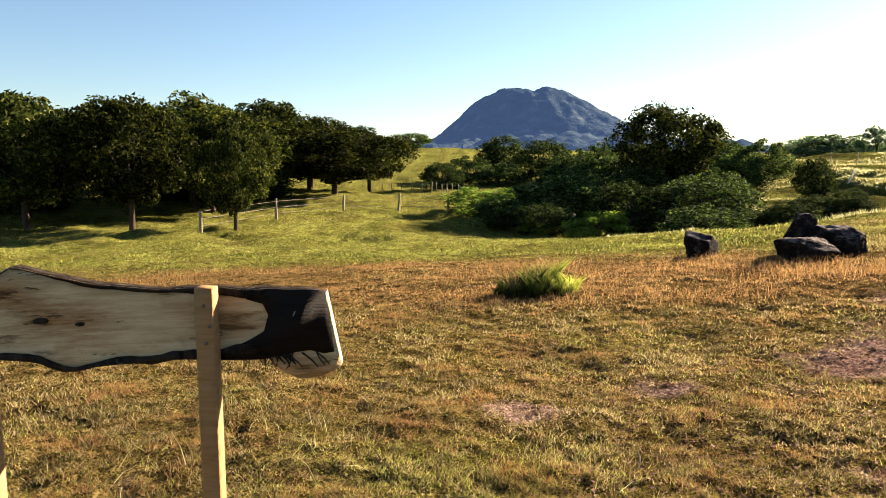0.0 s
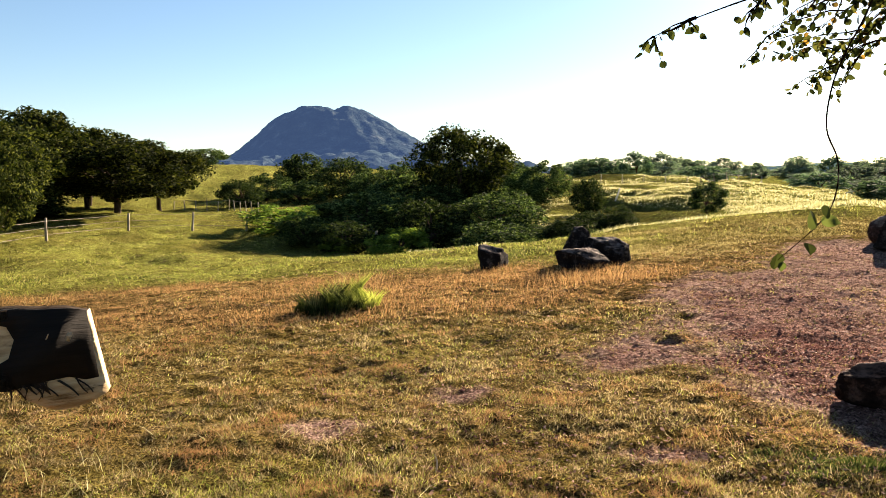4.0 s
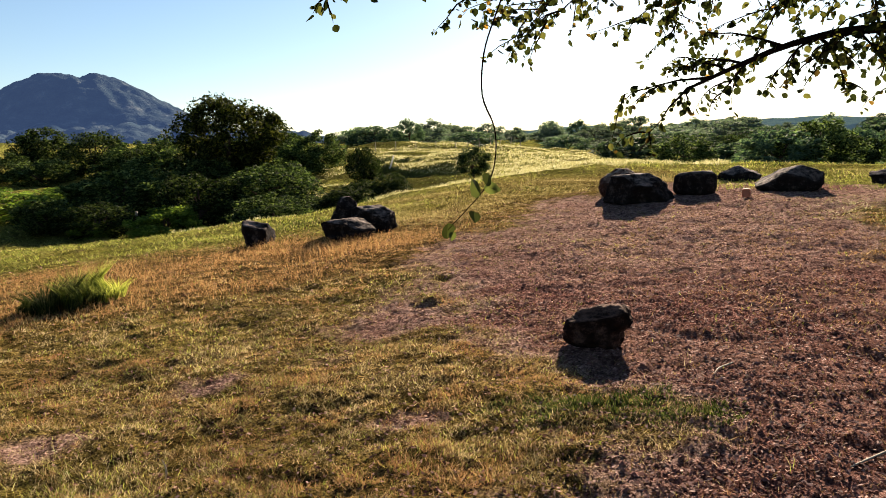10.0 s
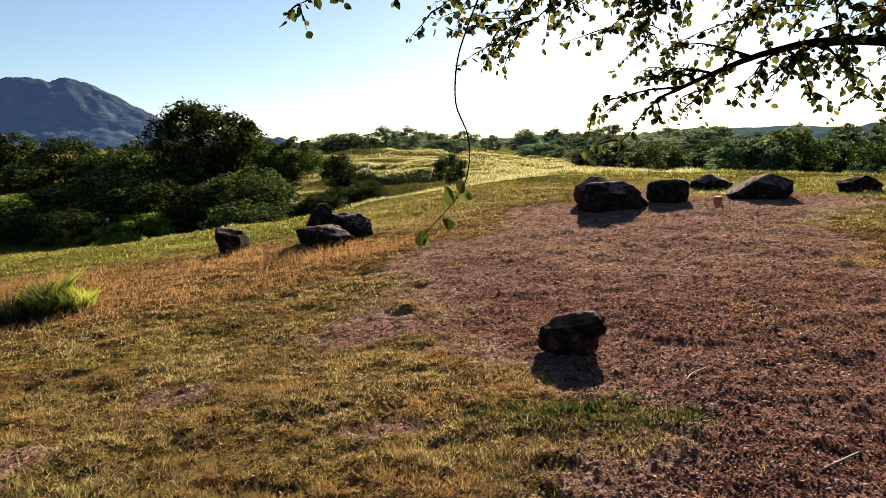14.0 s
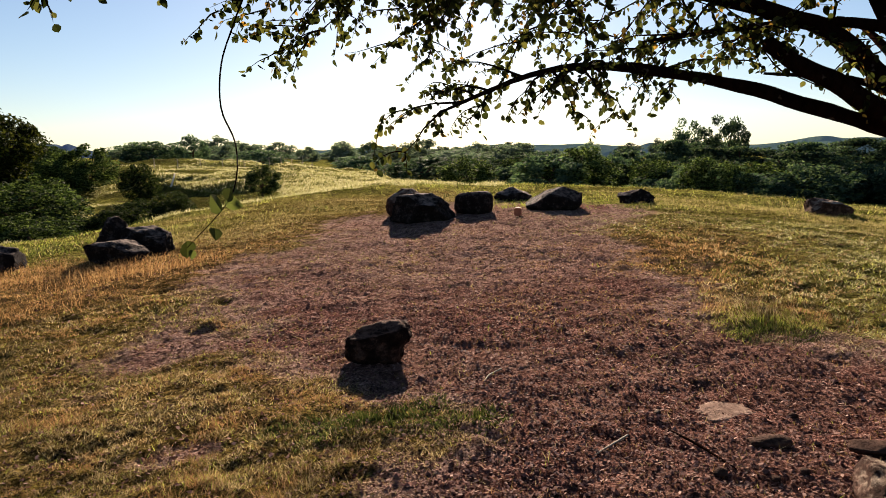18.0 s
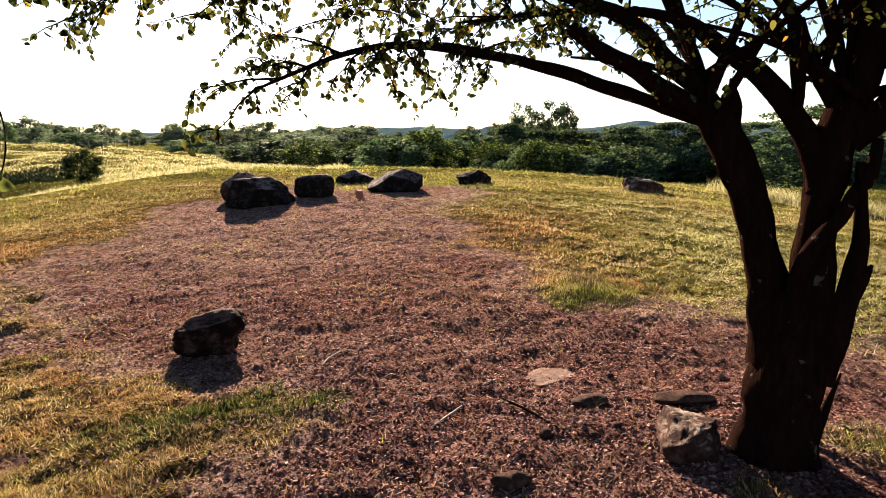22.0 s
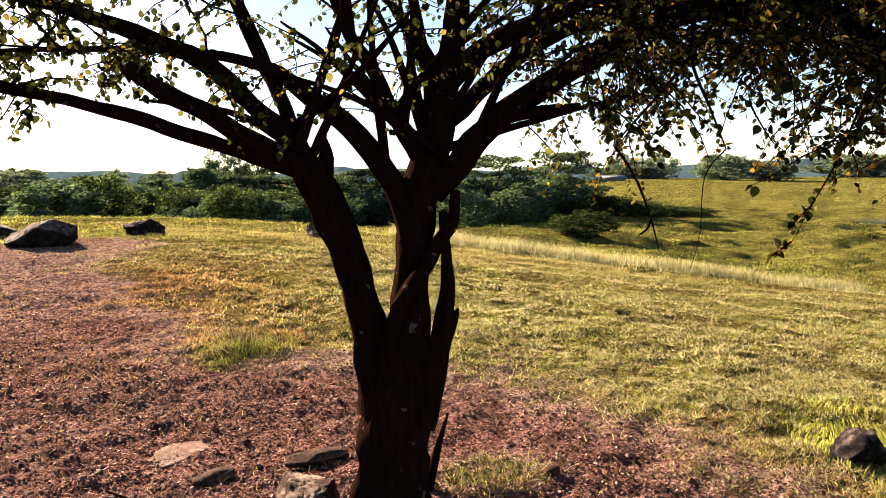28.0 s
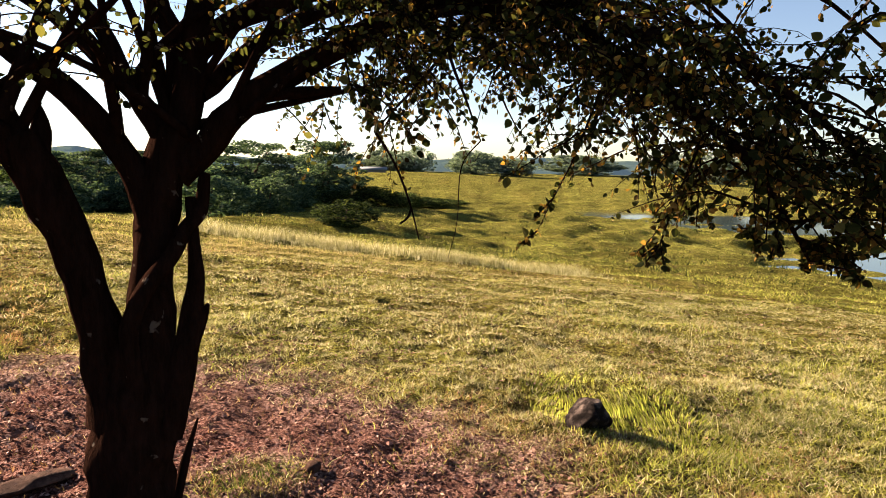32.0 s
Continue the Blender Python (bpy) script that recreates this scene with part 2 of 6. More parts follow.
def timber_material(name, pale, tan, stain, veins=0.0, knots=()):
    m, t, p = material(name)
    at = coords(t)
    mp = t.nodes.new("ShaderNodeMapping")
    mp.inputs["Scale"].default_value = (1.0, 8, 8)
    t.links.new(at, mp.inputs["Vector"])
    a = ramp(t, noise_of(t, mp.outputs[0], 6, 6, 0.65), (0.3, tan), (0.6, pale))
    a = mix(t, ramp(t, noise_of(t, at, 5, 3), (0.55, 0.0), (0.72, 0.8)), a, stain)
    for spot in knots:
        # brown stain that spreads along the grain from a knot
        near = t.nodes.new("ShaderNodeVectorMath")
        near.operation = "SUBTRACT"
        near.inputs[1].default_value = spot
        t.links.new(at, near.inputs[0])
        squeeze = t.nodes.new("ShaderNodeVectorMath")
        squeeze.operation = "MULTIPLY"
        squeeze.inputs[1].default_value = (1.0, 0.0, 2.1)
        t.links.new(near.outputs[0], squeeze.inputs[0])
        far = t.nodes.new("ShaderNodeVectorMath")
        far.operation = "LENGTH"
        t.links.new(squeeze.outputs[0], far.inputs[0])
        rag = t.nodes.new("ShaderNodeMath")
        rag.operation = "MULTIPLY_ADD"
        t.links.new(noise_of(t, mp.outputs[0], 5, 7, 0.75), rag.inputs[0])
        rag.inputs[1].default_value = 0.42
        t.links.new(far.outputs["Value"], rag.inputs[2])
        a = mix(t, ramp(t, rag.outputs[0], (0.20, 0.85), (0.36, 0.0)), a, stain)
        a = mix(t, ramp(t, rag.outputs[0], (0.17, 0.9), (0.235, 0.0)), a, tuple(c * 0.15 for c in stain))
    if veins:
        long = t.nodes.new("ShaderNodeMapping")
        long.inputs["Scale"].default_value = (0.35, 1, 1.6)
        t.links.new(at, long.inputs["Vector"])
        a = mix(t, ramp(t, noise_of(t, long.outputs[0], 7, 6, 0.7), (0.56, 0.0), (0.64, veins)), a, (0.10, 0.055, 0.022))
        a = mix(t, ramp(t, noise_of(t, long.outputs[0], 19, 5, 0.7), (0.60, 0.0), (0.66, veins)), a, (0.03, 0.02, 0.012))
    t.links.new(a, p.inputs["Base Color"])
    p.inputs["Roughness"].default_value = 0.8
    p.inputs["Specular IOR Level"].default_value = 0.12
    bump(t, p, noise_of(t, mp.outputs[0], 18, 6), 0.4, 0.01)
    return m


def plain_material(name, colour, rough=0.7, vary=0.25, scale=8.0, metal=0.0):
    m, t, p = material(name)
    at = coords(t)
    dim = tuple(c * (1 - vary) for c in colour)
    a = ramp(t, noise_of(t, at, scale, 6), (0.3, dim), (0.7, colour))
    t.links.new(a, p.inputs["Base Color"])
    p.inputs["Roughness"].default_value, p.inputs["Metallic"].default_value = rough, metal
    bump(t, p, noise_of(t, at, scale * 5, 6), 0.4, 0.01)
    return m


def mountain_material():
    m, t, p = material("forested_mountain_painted_haze")
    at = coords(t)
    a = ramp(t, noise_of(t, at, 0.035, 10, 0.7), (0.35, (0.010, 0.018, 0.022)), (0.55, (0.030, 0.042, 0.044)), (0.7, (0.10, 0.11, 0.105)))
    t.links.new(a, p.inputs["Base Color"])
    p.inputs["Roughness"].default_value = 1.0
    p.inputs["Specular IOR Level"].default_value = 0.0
    # haze of distance painted in: bluish base plus a weak blue glow
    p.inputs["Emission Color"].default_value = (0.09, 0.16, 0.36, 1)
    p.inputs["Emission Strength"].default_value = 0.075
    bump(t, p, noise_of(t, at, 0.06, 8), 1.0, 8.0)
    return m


def distance_material():
    m, t, p = material("far_forest_painted_haze")
    at = coords(t)
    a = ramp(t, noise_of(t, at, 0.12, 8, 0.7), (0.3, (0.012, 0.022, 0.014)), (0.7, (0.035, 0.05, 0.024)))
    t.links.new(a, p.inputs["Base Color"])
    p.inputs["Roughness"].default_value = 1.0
    # faint blue-green emission imitates the air between here and the ridge
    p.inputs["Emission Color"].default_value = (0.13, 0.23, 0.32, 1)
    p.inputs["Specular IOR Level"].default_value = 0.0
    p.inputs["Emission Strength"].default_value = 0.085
    bump(t, p, noise_of(t, at, 0.3, 6), 1.0, 2.0)
    return m


def water_material():
    m, t, p = material("lake_water")
    p.inputs["Base Color"].default_value = (0.03, 0.05, 0.06, 1)
    p.inputs["Roughness"].default_value = 0.06
    p.inputs["IOR"].default_value = 1.33
    bump(t, p, noise_of(t, coords(t), 3.0, 4), 0.15, 0.05)
    return m


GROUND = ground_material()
TURF = blade_material("short_turf_blade", (0.028, 0.019, 0.006), (0.20, 0.148, 0.053), (0.56, 0.45, 0.245), browning=0.7)
LUSH = blade_material("green_grass_blade", (0.042, 0.060, 0.010), (0.27, 0.31, 0.045), (0.55, 0.56, 0.12))
PALE = blade_material("pale_meadow_grass", (0.10, 0.10, 0.025), (0.37, 0.35, 0.145), (0.64, 0.60, 0.37), 0.35, 0.5)
STRAW = blade_material("dry_orange_grass", (0.14, 0.070, 0.026), (0.33, 0.185, 0.070), (0.50, 0.33, 0.14), 0.3)
WEED = blade_material("dark_green_weed", (0.012, 0.020, 0.004), (0.042, 0.056, 0.013), (0.12, 0.125, 0.036), 0.5)
GOLD = blade_material("ripe_yellow_grass", (0.10, 0.085, 0.025), (0.29, 0.24, 0.085), (0.52, 0.43, 0.20), 0.3, 0.5)
LITTER = blade_material("fallen_leaf_and_straw", (0.024, 0.011, 0.009), (0.155, 0.074, 0.058), (0.44, 0.28, 0.225), 0.2, 0.28)
PEBBLE = rock_material("reddish_gravel", (0.05, 0.022, 0.017), (0.19, 0.088, 0.070), (0.46, 0.29, 0.24), 0.1)
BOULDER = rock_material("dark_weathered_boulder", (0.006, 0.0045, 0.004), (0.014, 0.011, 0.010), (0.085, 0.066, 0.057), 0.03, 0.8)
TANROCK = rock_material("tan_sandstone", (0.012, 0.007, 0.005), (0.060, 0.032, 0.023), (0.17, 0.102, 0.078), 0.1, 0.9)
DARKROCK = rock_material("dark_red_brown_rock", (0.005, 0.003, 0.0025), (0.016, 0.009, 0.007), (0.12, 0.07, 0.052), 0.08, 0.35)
REDROCK = rock_material("red_brown_stone", (0.025, 0.013, 0.010), (0.07, 0.038, 0.027), (0.17, 0.10, 0.07), 0.1)
BARK = bark_material("dark_brown_bark", (0.005, 0.0028, 0.002), (0.022, 0.0105, 0.0075))
FARBARK = bark_material("grey_brown_bark", (0.02, 0.014, 0.010), (0.085, 0.062, 0.048))
LEAF = leaf_material("round_tree_leaf", (0.012, 0.017, 0.006), (0.040, 0.048, 0.018), (0.135, 0.13, 0.045), 0.45)
RUSTLEAF = leaf_material("autumn_tinged_leaf", (0.013, 0.010, 0.004), (0.050, 0.032, 0.012), (0.30, 0.165, 0.045), 0.45)
GROVELEAF = leaf_material("mango_grove_leaf", (0.005, 0.008, 0.002), (0.019, 0.026, 0.006), (0.090, 0.096, 0.022), 0.26)
GULLYLEAF = leaf_material("gully_shrub_leaf", (0.005, 0.009, 0.002), (0.021, 0.036, 0.013), (0.105, 0.140, 0.048), 0.30)
BRIGHTLEAF = leaf_material("light_green_shrub_leaf", (0.032, 0.053, 0.009), (0.075, 0.118, 0.020), (0.165, 0.215, 0.042), 0.36)
# leaf tones lightened and blued to imitate haze, most in the far trees
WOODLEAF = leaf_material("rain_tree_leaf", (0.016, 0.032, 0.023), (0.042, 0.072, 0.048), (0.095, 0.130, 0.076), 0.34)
HAZYLEAF = leaf_material("far_leaf_painted_haze", (0.045, 0.068, 0.062), (0.075, 0.105, 0.092), (0.12, 0.155, 0.13), 0.45)
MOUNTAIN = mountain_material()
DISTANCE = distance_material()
WATER = water_material()
SLAB = timber_material("weathered_pale_slab", (0.60, 0.47, 0.29), (0.42, 0.29, 0.15), (0.26, 0.125, 0.040), 0.85, ((-0.44, 0.0, 1.12), (-0.34, 0.0, 1.105), (0.03, 0.0, 1.09), (0.28, 0.0, 0.93), (-0.53, 0.0, 1.20)))
CHAR = bark_material("charred_bark_edge", (0.008, 0.006, 0.005), (0.075, 0.058, 0.045))
CHARCOAL = timber_material("burnt_black_wood", (0.012, 0.009, 0.007), (0.005, 0.004, 0.003), (0.010, 0.007, 0.005))
FLECK = timber_material("scorched_bare_wood", (0.40, 0.30, 0.19), (0.22, 0.15, 0.08), (0.05, 0.03, 0.018), 0.8)
PATCHSTONE = rock_material("worn_stone_in_earth", (0.09, 0.054, 0.040), (0.20, 0.13, 0.098), (0.33, 0.23, 0.18), 0.1)
PINE = timber_material("new_pine_stake", (0.36, 0.20, 0.085), (0.26, 0.14, 0.052), (0.18, 0.09, 0.035))
BLEACHED = timber_material("sun_bleached_dead_wood", (0.72, 0.66, 0.56), (0.55, 0.48, 0.38), (0.4, 0.33, 0.25))
POSTWOOD = timber_material("grey_fence_post", (0.25, 0.22, 0.17), (0.17, 0.14, 0.10), (0.12, 0.10, 0.07))
WIRE = plain_material("rusty_fence_wire", (0.20, 0.16, 0.13), 0.6, 0.3, 20, 0.6)
ROOFTIN = plain_material("pale_tin_roof", (0.09, 0.115, 0.13), 0.85, 0.2, 1.0)
PLASTER = plain_material("pale_plaster", (0.15, 0.14, 0.12), 0.9, 0.2, 1.0)
BRICKRED = plain_material("orange_red_brick", (0.38, 0.13, 0.07), 0.9, 0.3, 12)

# ---- the lie of the land ----
# height of the land: landmarks (x, y, z) joined by a smooth surface
KNOLL = [
    (0.0, 0.0, -0.02), (0.5, 4.3, -0.10), (1.9, 6.2, -0.20), (-3.0, 2.5, -0.05), (3.5, 3.1, 0.0), (4.9, 1.2, -0.02),
    (4.0, -0.4, 0.0), (4.7, -2.2, 0.0), (7.0, 1.3, 0.05), (9.8, 7.9, 0.32), (12.3, 6.6, 0.47), (15.2, 6.0, 0.52),
    (14.9, 9.0, 0.55), (21.6, 6.1, 0.5), (20.3, 2.1, 0.22), (16.0, 15.1, 0.68), (5.6, 10.7, -0.08), (1.2, 9.4, -0.22),
    (8.6, -9.9, -0.60), (14.5, -5.0, -0.42), (-4.0, -5.0, -0.1), (2.0, -8.0, -0.3),
]
VALLEY = [
    (-10.5, 17.0, -1.1), (-2.0, 24.0, -1.3), (5.5, 31.5, -2.3), (-12.3, 34.0, -1.75), (-10.0, 57.0, -1.2), (-3.0, 50.0, -2.0),
    (9.0, 35.0, -2.8), (17.2, 38.3, -2.6), (27.0, 53.5, -1.0), (43.0, 74.0, 2.3), (35.0, 48.6, 0.7), (27.0, 30.0, 0.0),
    (-3.4, 80.0, -0.9), (-2.0, 130.0, 4.3), (-40.0, 40.0, -1.4), (-30.0, 0.0, -0.8), (-40.0, 90.0, 0.5), (30.0, 95.0, 0.5),
]
FIELDS = [
    (44.0, 12.6, -1.6), (34.4, -6.5, -1.05), (27.1, -15.1, -2.2), (69.0, -32.0, -2.3), (125.0, -37.0, 1.3), (48.0, -46.0, -3.2),
    (20.6, -17.6, -1.8), (28.0, -33.0, -3.2), (100.0, 20.0, -1.0), (80.0, 70.0, -0.5), (60.0, -60.0, -3.2), (0.0, -50.0, -2.6),
    (15.0, -28.0, -2.6), (60.0, 40.0, -1.6), (45.0, -30.0, -2.3), (150.0, -10.0, 1.5), (60.0, -3.0, -1.6), (27.0, 0.5, -0.75), (36.0, -37.0, -2.45), (72.0, -47.0, -3.2),
]
LANDMARKS = np.array(KNOLL + VALLEY + FIELDS)


def bend(r):
    return np.sqrt(r * r + 2.0)


_gap = np.linalg.norm(LANDMARKS[:, None, :2] - LANDMARKS[None, :, :2], axis=2)
_system = bend(_gap) + 0.06 * np.eye(len(LANDMARKS))
PULL = np.linalg.solve(_system, LANDMARKS[:, 2] + 1.0)


def land(x, y):
    """Height of the bare ground at x, y (arrays)."""
    x, y = np.asarray(x, float), np.asarray(y, float)
    z = np.zeros(x.shape)
    for (px, py, _), w in zip(LANDMARKS, PULL):
        z = z + w * bend(np.hypot(x - px, y - py))
    z = z - 1.0
    r = np.hypot(x, y)
    near = np.clip((230.0 - r) / 90.0, 0, 1)
    near = near * near * (3 - 2 * near)
    return z * near + (1 - near) * 2.0


def lattice(ix, iy, seed):
    n = np.sin(ix * 127.1 + iy * 311.7 + seed * 74.7) * 43758.5453
    return n - np.floor(n)


def ripple(x, y, size, seed=0):
    """Smooth random heights of -1 to 1, with lumps of that size."""
    x, y = np.asarray(x) / size, np.asarray(y) / size
    ix, iy = np.floor(x), np.floor(y)
    fx, fy = x - ix, y - iy
    fx, fy = fx * fx * (3 - 2 * fx), fy * fy * (3 - 2 * fy)
    a, b = lattice(ix, iy, seed), lattice(ix + 1, iy, seed)
    c, d = lattice(ix, iy + 1, seed), lattice(ix + 1, iy + 1, seed)
    return 2 * ((a * (1 - fx) + b * fx) * (1 - fy) + (c * (1 - fx) + d * fx) * fy) - 1


def step(a, b, v):
    v = np.clip((v - a) / (b - a), 0, 1)
    return v * v * (3 - 2 * v)


# outline of the trodden bare earth on top of the knoll
BARE = np.array([(5.0, 7.6), (10.2, 10.6), (16.5, 8.3), (14.0, 5.6), (9.6, 3.7), (7.3, 2.1), (6.6, 0.6), (6.4, -0.95),
                 (5.9, -1.45), (5.2, -2.05), (4.4, -2.35), (3.6, -2.5), (1.8, -2.6), (0.6, -1.6), (1.6, 0.6), (2.6, 1.9), (3.6, 3.4), (3.3, 5.0)])


def inside(x, y, ring):
    """Signed distance to a closed outline, positive inside."""
    best, odd = np.full(np.shape(x), 1e9), np.zeros(np.shape(x), bool)
    for (ax, ay), (bx, by) in zip(ring, np.roll(ring, -1, axis=0)):
        ex, ey = bx - ax, by - ay
        k = np.clip(((x - ax) * ex + (y - ay) * ey) / (ex * ex + ey * ey), 0, 1)
        best = np.minimum(best, np.hypot(x - ax - k * ex, y - ay - k * ey))
        odd ^= ((ay > y) != (by > y)) & (x < ax + (y - ay) / (by - ay + 1e-12) * ex)
    return np.where(odd, best, -best)


def cover(x, y):
    """How bare, how lush and how dry the ground is at x, y."""
    x, y = np.asarray(x, float), np.asarray(y, float)
    r = np.hypot(x, y)
    wob = 0.55 * ripple(x, y, 1.1, 3) + 0.35 * ripple(x, y, 0.35, 4)
    bare = step(-0.8, 0.9, inside(x, y, BARE) + wob)
    for px, py, size in ((0.5, 4.3, 0.33), (1.6, 4.9, 0.30), (2.3, 3.2, 0.2), (0.2, 2.7, 0.2)):
        bare = np.maximum(bare, 0.62 * step(size * 1.5, size * 0.5, np.hypot(x - px, (y - py) * 1.3) + 0.08 * wob))
    bare = bare * (1 - 0.6 * step(0.75, 0.35, np.hypot(x - 3.25, y - 2.45) + 0.15 * wob))
    bare = bare * (1 - 0.5 * step(0.45, 0.2, np.hypot(x - 4.3, y + 0.75) + 0.1 * wob))
    bare = bare * (1 - 0.27 * step(5.4, 2.4, np.hypot(x - 9.8, y - 6.8) + 0.8 * wob))
    bare = np.where(r > 40, 0, bare)
    valley = step(12.0, 15.5, y + 0.25 * x + 1.2 * ripple(x, y, 3, 9)) * step(14.0, 5.0, x)
    lush = np.maximum(0.92 * valley, step(17, 23, r))
    lush = np.maximum(lush, 0.85 * step(5.0, 8.5, x - 0.8 * y))
    lush = np.maximum(lush, 0.9 * step(2.0, 0.8, np.hypot(x - 4.4, y + 3.9)))
    lush = np.clip(lush + 0.30 * ripple(x, y, 1.7, 5) * step(0, 3, r), 0, 1)
    belt = step(7.6, 9.2, y + 0.12 * x) * step(15.0, 12.5, y + 0.25 * x) * step(8.5, 5.5, x) * step(-9, -5, x)
    collar = step(7, 10, r) * step(26, 20, r) * step(9.0, 11.0, x) * (1 - bare)
    dry = np.clip(np.maximum(np.maximum(0.78 * belt, 0.2 * collar), 1.0 * np.exp(-((x - 9.6) / 3.4) ** 2 - ((y - 3.4) / 2.1) ** 2)) + 0.25 * ripple(x, y, 2.3, 6), 0, 1)
    return bare, lush, dry


# old wheel ruts that cross the lawn
FURROWS = [[(9.4, -1.9), (8.4, -2.53), (7.9, -2.95), (7.3, -3.45), (6.8, -3.75), (6.1, -4.2), (5.3, -4.6)], [(18.6, 0.2), (17.9, -0.7), (16.6, -2.0), (15.9, -3.2), (15.2, -4.6)]]


def furrow(x, y):
    """How deep in a rut the ground lies, 0 to 1."""
    x, y = np.asarray(x, float), np.asarray(y, float)
    best = np.full(x.shape, 9.0)
    for line, scale in zip(FURROWS, (1.0, 0.45)):
        for (ax, ay), (bx, by) in zip(line, line[1:]):
            ex, ey = bx - ax, by - ay
            k = np.clip(((x - ax) * ex + (y - ay) * ey) / (ex * ex + ey * ey), 0, 1)
            best = np.minimum(best, np.hypot(x - ax - k * ex, y - ay - k * ey) * scale)
    return np.exp(-((best + 0.06 * ripple(x, y, 0.5, 72)) / 0.14) ** 2) * step(-0.7, 0.1, ripple(x, y, 0.8, 73))


def terraces(x, y):
    """Cattle terraces along the contours of the grassy hill, and the tussock rows of the low fields: heights of -1 to 1."""
    r = np.hypot(x, y)
    u, v = 0.94 * x - 0.34 * y, 0.34 * x + 0.94 * y
    where = step(22, 30, r) * step(105, 80, r) * step(0.2, 0.33, x / (y + 1e-6)) * step(1.6, 1.2, x / (y + 1e-6)) * (y > 1)
    hill = where * ripple(land(x, y) / 0.30 + 0.6 * ripple(x, y, 5, 61), (x - y) * 0.09, 1.0, 62)
    rows = ripple(0.16 * v, u + 0.6 * ripple(x, y, 4, 38), 1.5, 37) * step(17, 24, u) * step(120, 70, r)
    return hill, rows


def bands(x, y):
    """How far dark tussocks cover the ground: on the faces of the terraces, where their dark stands in for shading, in
    the ruts, and in the rows of the low fields.
    """
    hill, rows = terraces(x, y)
    low = step(17, 24, 0.94 * x - 0.34 * y) * step(14, 4, y)
    dark = np.maximum(0.75 * step(0.06, 0.3, -hill + 0.15 * ripple(x, y, 1.1, 63)), 0.42 * step(0.0, 0.3, rows + 0.8 * ripple(x, y, 0.9, 63) + 0.3 * ripple(x, y, 3.5, 68)) * low)
    return np.clip(0.6 * furrow(x, y) + 0.85 * dark + 0.08 * low * step(-0.2, 0.6, ripple(x, y, 9, 64)), 0, 0.85)


def relief(x, y):
    """Ground with its small lumps, ruts and hummocks."""
    bare, lush, dry = cover(x, y)
    r = np.hypot(x, y)
    z = land(x, y) + (0.026 * ripple(x, y, 0.6, 11) + 0.021 * ripple(x, y, 0.22, 12) * (1 - 0.2 * bare) + 0.012 * ripple(x, y, 0.11, 7)) * step(60, 20, r)
    z = z + (0.20 * ripple(x, y, 3.1, 13) + 0.15 * ripple(0.25 * (x - y), x + y, 1.7, 10) + 0.08 * ripple(x, y, 0.9, 8)) * step(19, 30, r) * step(170, 90, r) + 0.05 * ripple(x, y * 0.4, 0.8, 14) * step(14, 18, r) * step(90, 50, r)
    near = step(16, 9, r)
    u, v = 0.94 * x - 0.34 * y, 0.34 * x + 0.94 * y
    hill, rows = terraces(x, y)
    z = z + 0.30 * hill + 0.24 * rows
    z = z + 0.035 * ripple(u, v * 0.22, 0.55, 33) * step(4.5, 7.0, x - 0.8 * y) * step(30, 16, r) * (1 - bare)
    z = z + near * (0.009 * ripple(x, y, 0.09, 34) * (1 - 0.75 * bare) + 0.006 * ripple(x, y, 0.045, 35) * (1 - 0.3 * bare))
    return z - 0.025 * bare - 0.07 * furrow(x, y)


def mesh_of(name, verts, faces, mat, smooth=True):
    me = bpy.data.meshes.new(name)
    verts, faces = np.asarray(verts, np.float32), np.asarray(faces, np.int32)
    n, k = faces.shape
    me.vertices.add(len(verts))
    me.vertices.foreach_set("co", verts.ravel())
    me.loops.add(n * k)
    me.loops.foreach_set("vertex_index", faces.ravel())
    me.polygons.add(n)
    me.polygons.foreach_set("loop_start", np.arange(0, n * k, k, dtype=np.int32))
    me.polygons.foreach_set("loop_total", np.full(n, k, np.int32))
    me.polygons.foreach_set("use_smooth", np.full(n, smooth))
    me.materials.append(mat)
    me.update(calc_edges=True)
    return me


def shape(bm, name, mat, smooth=True):
    me = bpy.data.meshes.new(name)
    for f in bm.faces:
        f.smooth = smooth
    bm.to_mesh(me)
    bm.free()
    me.materials.append(mat)
    return me


def part(name, data, mat, parent, label=""):
    """One mesh (a bmesh or mesh data) as a part of its thing."""
    me = shape(data, name, mat) if isinstance(data, bmesh.types.BMesh) else data
    ob = new(name, me)
    ob.parent = parent
    return tagged(ob, label)


def thing(name, label, category, at=(0, 0, 0), group="", kind=""):
    ob = new(name)
    ob.empty_display_size = 0.1
    ob.location = at
    return tagged(ob, label, category, group, kind)


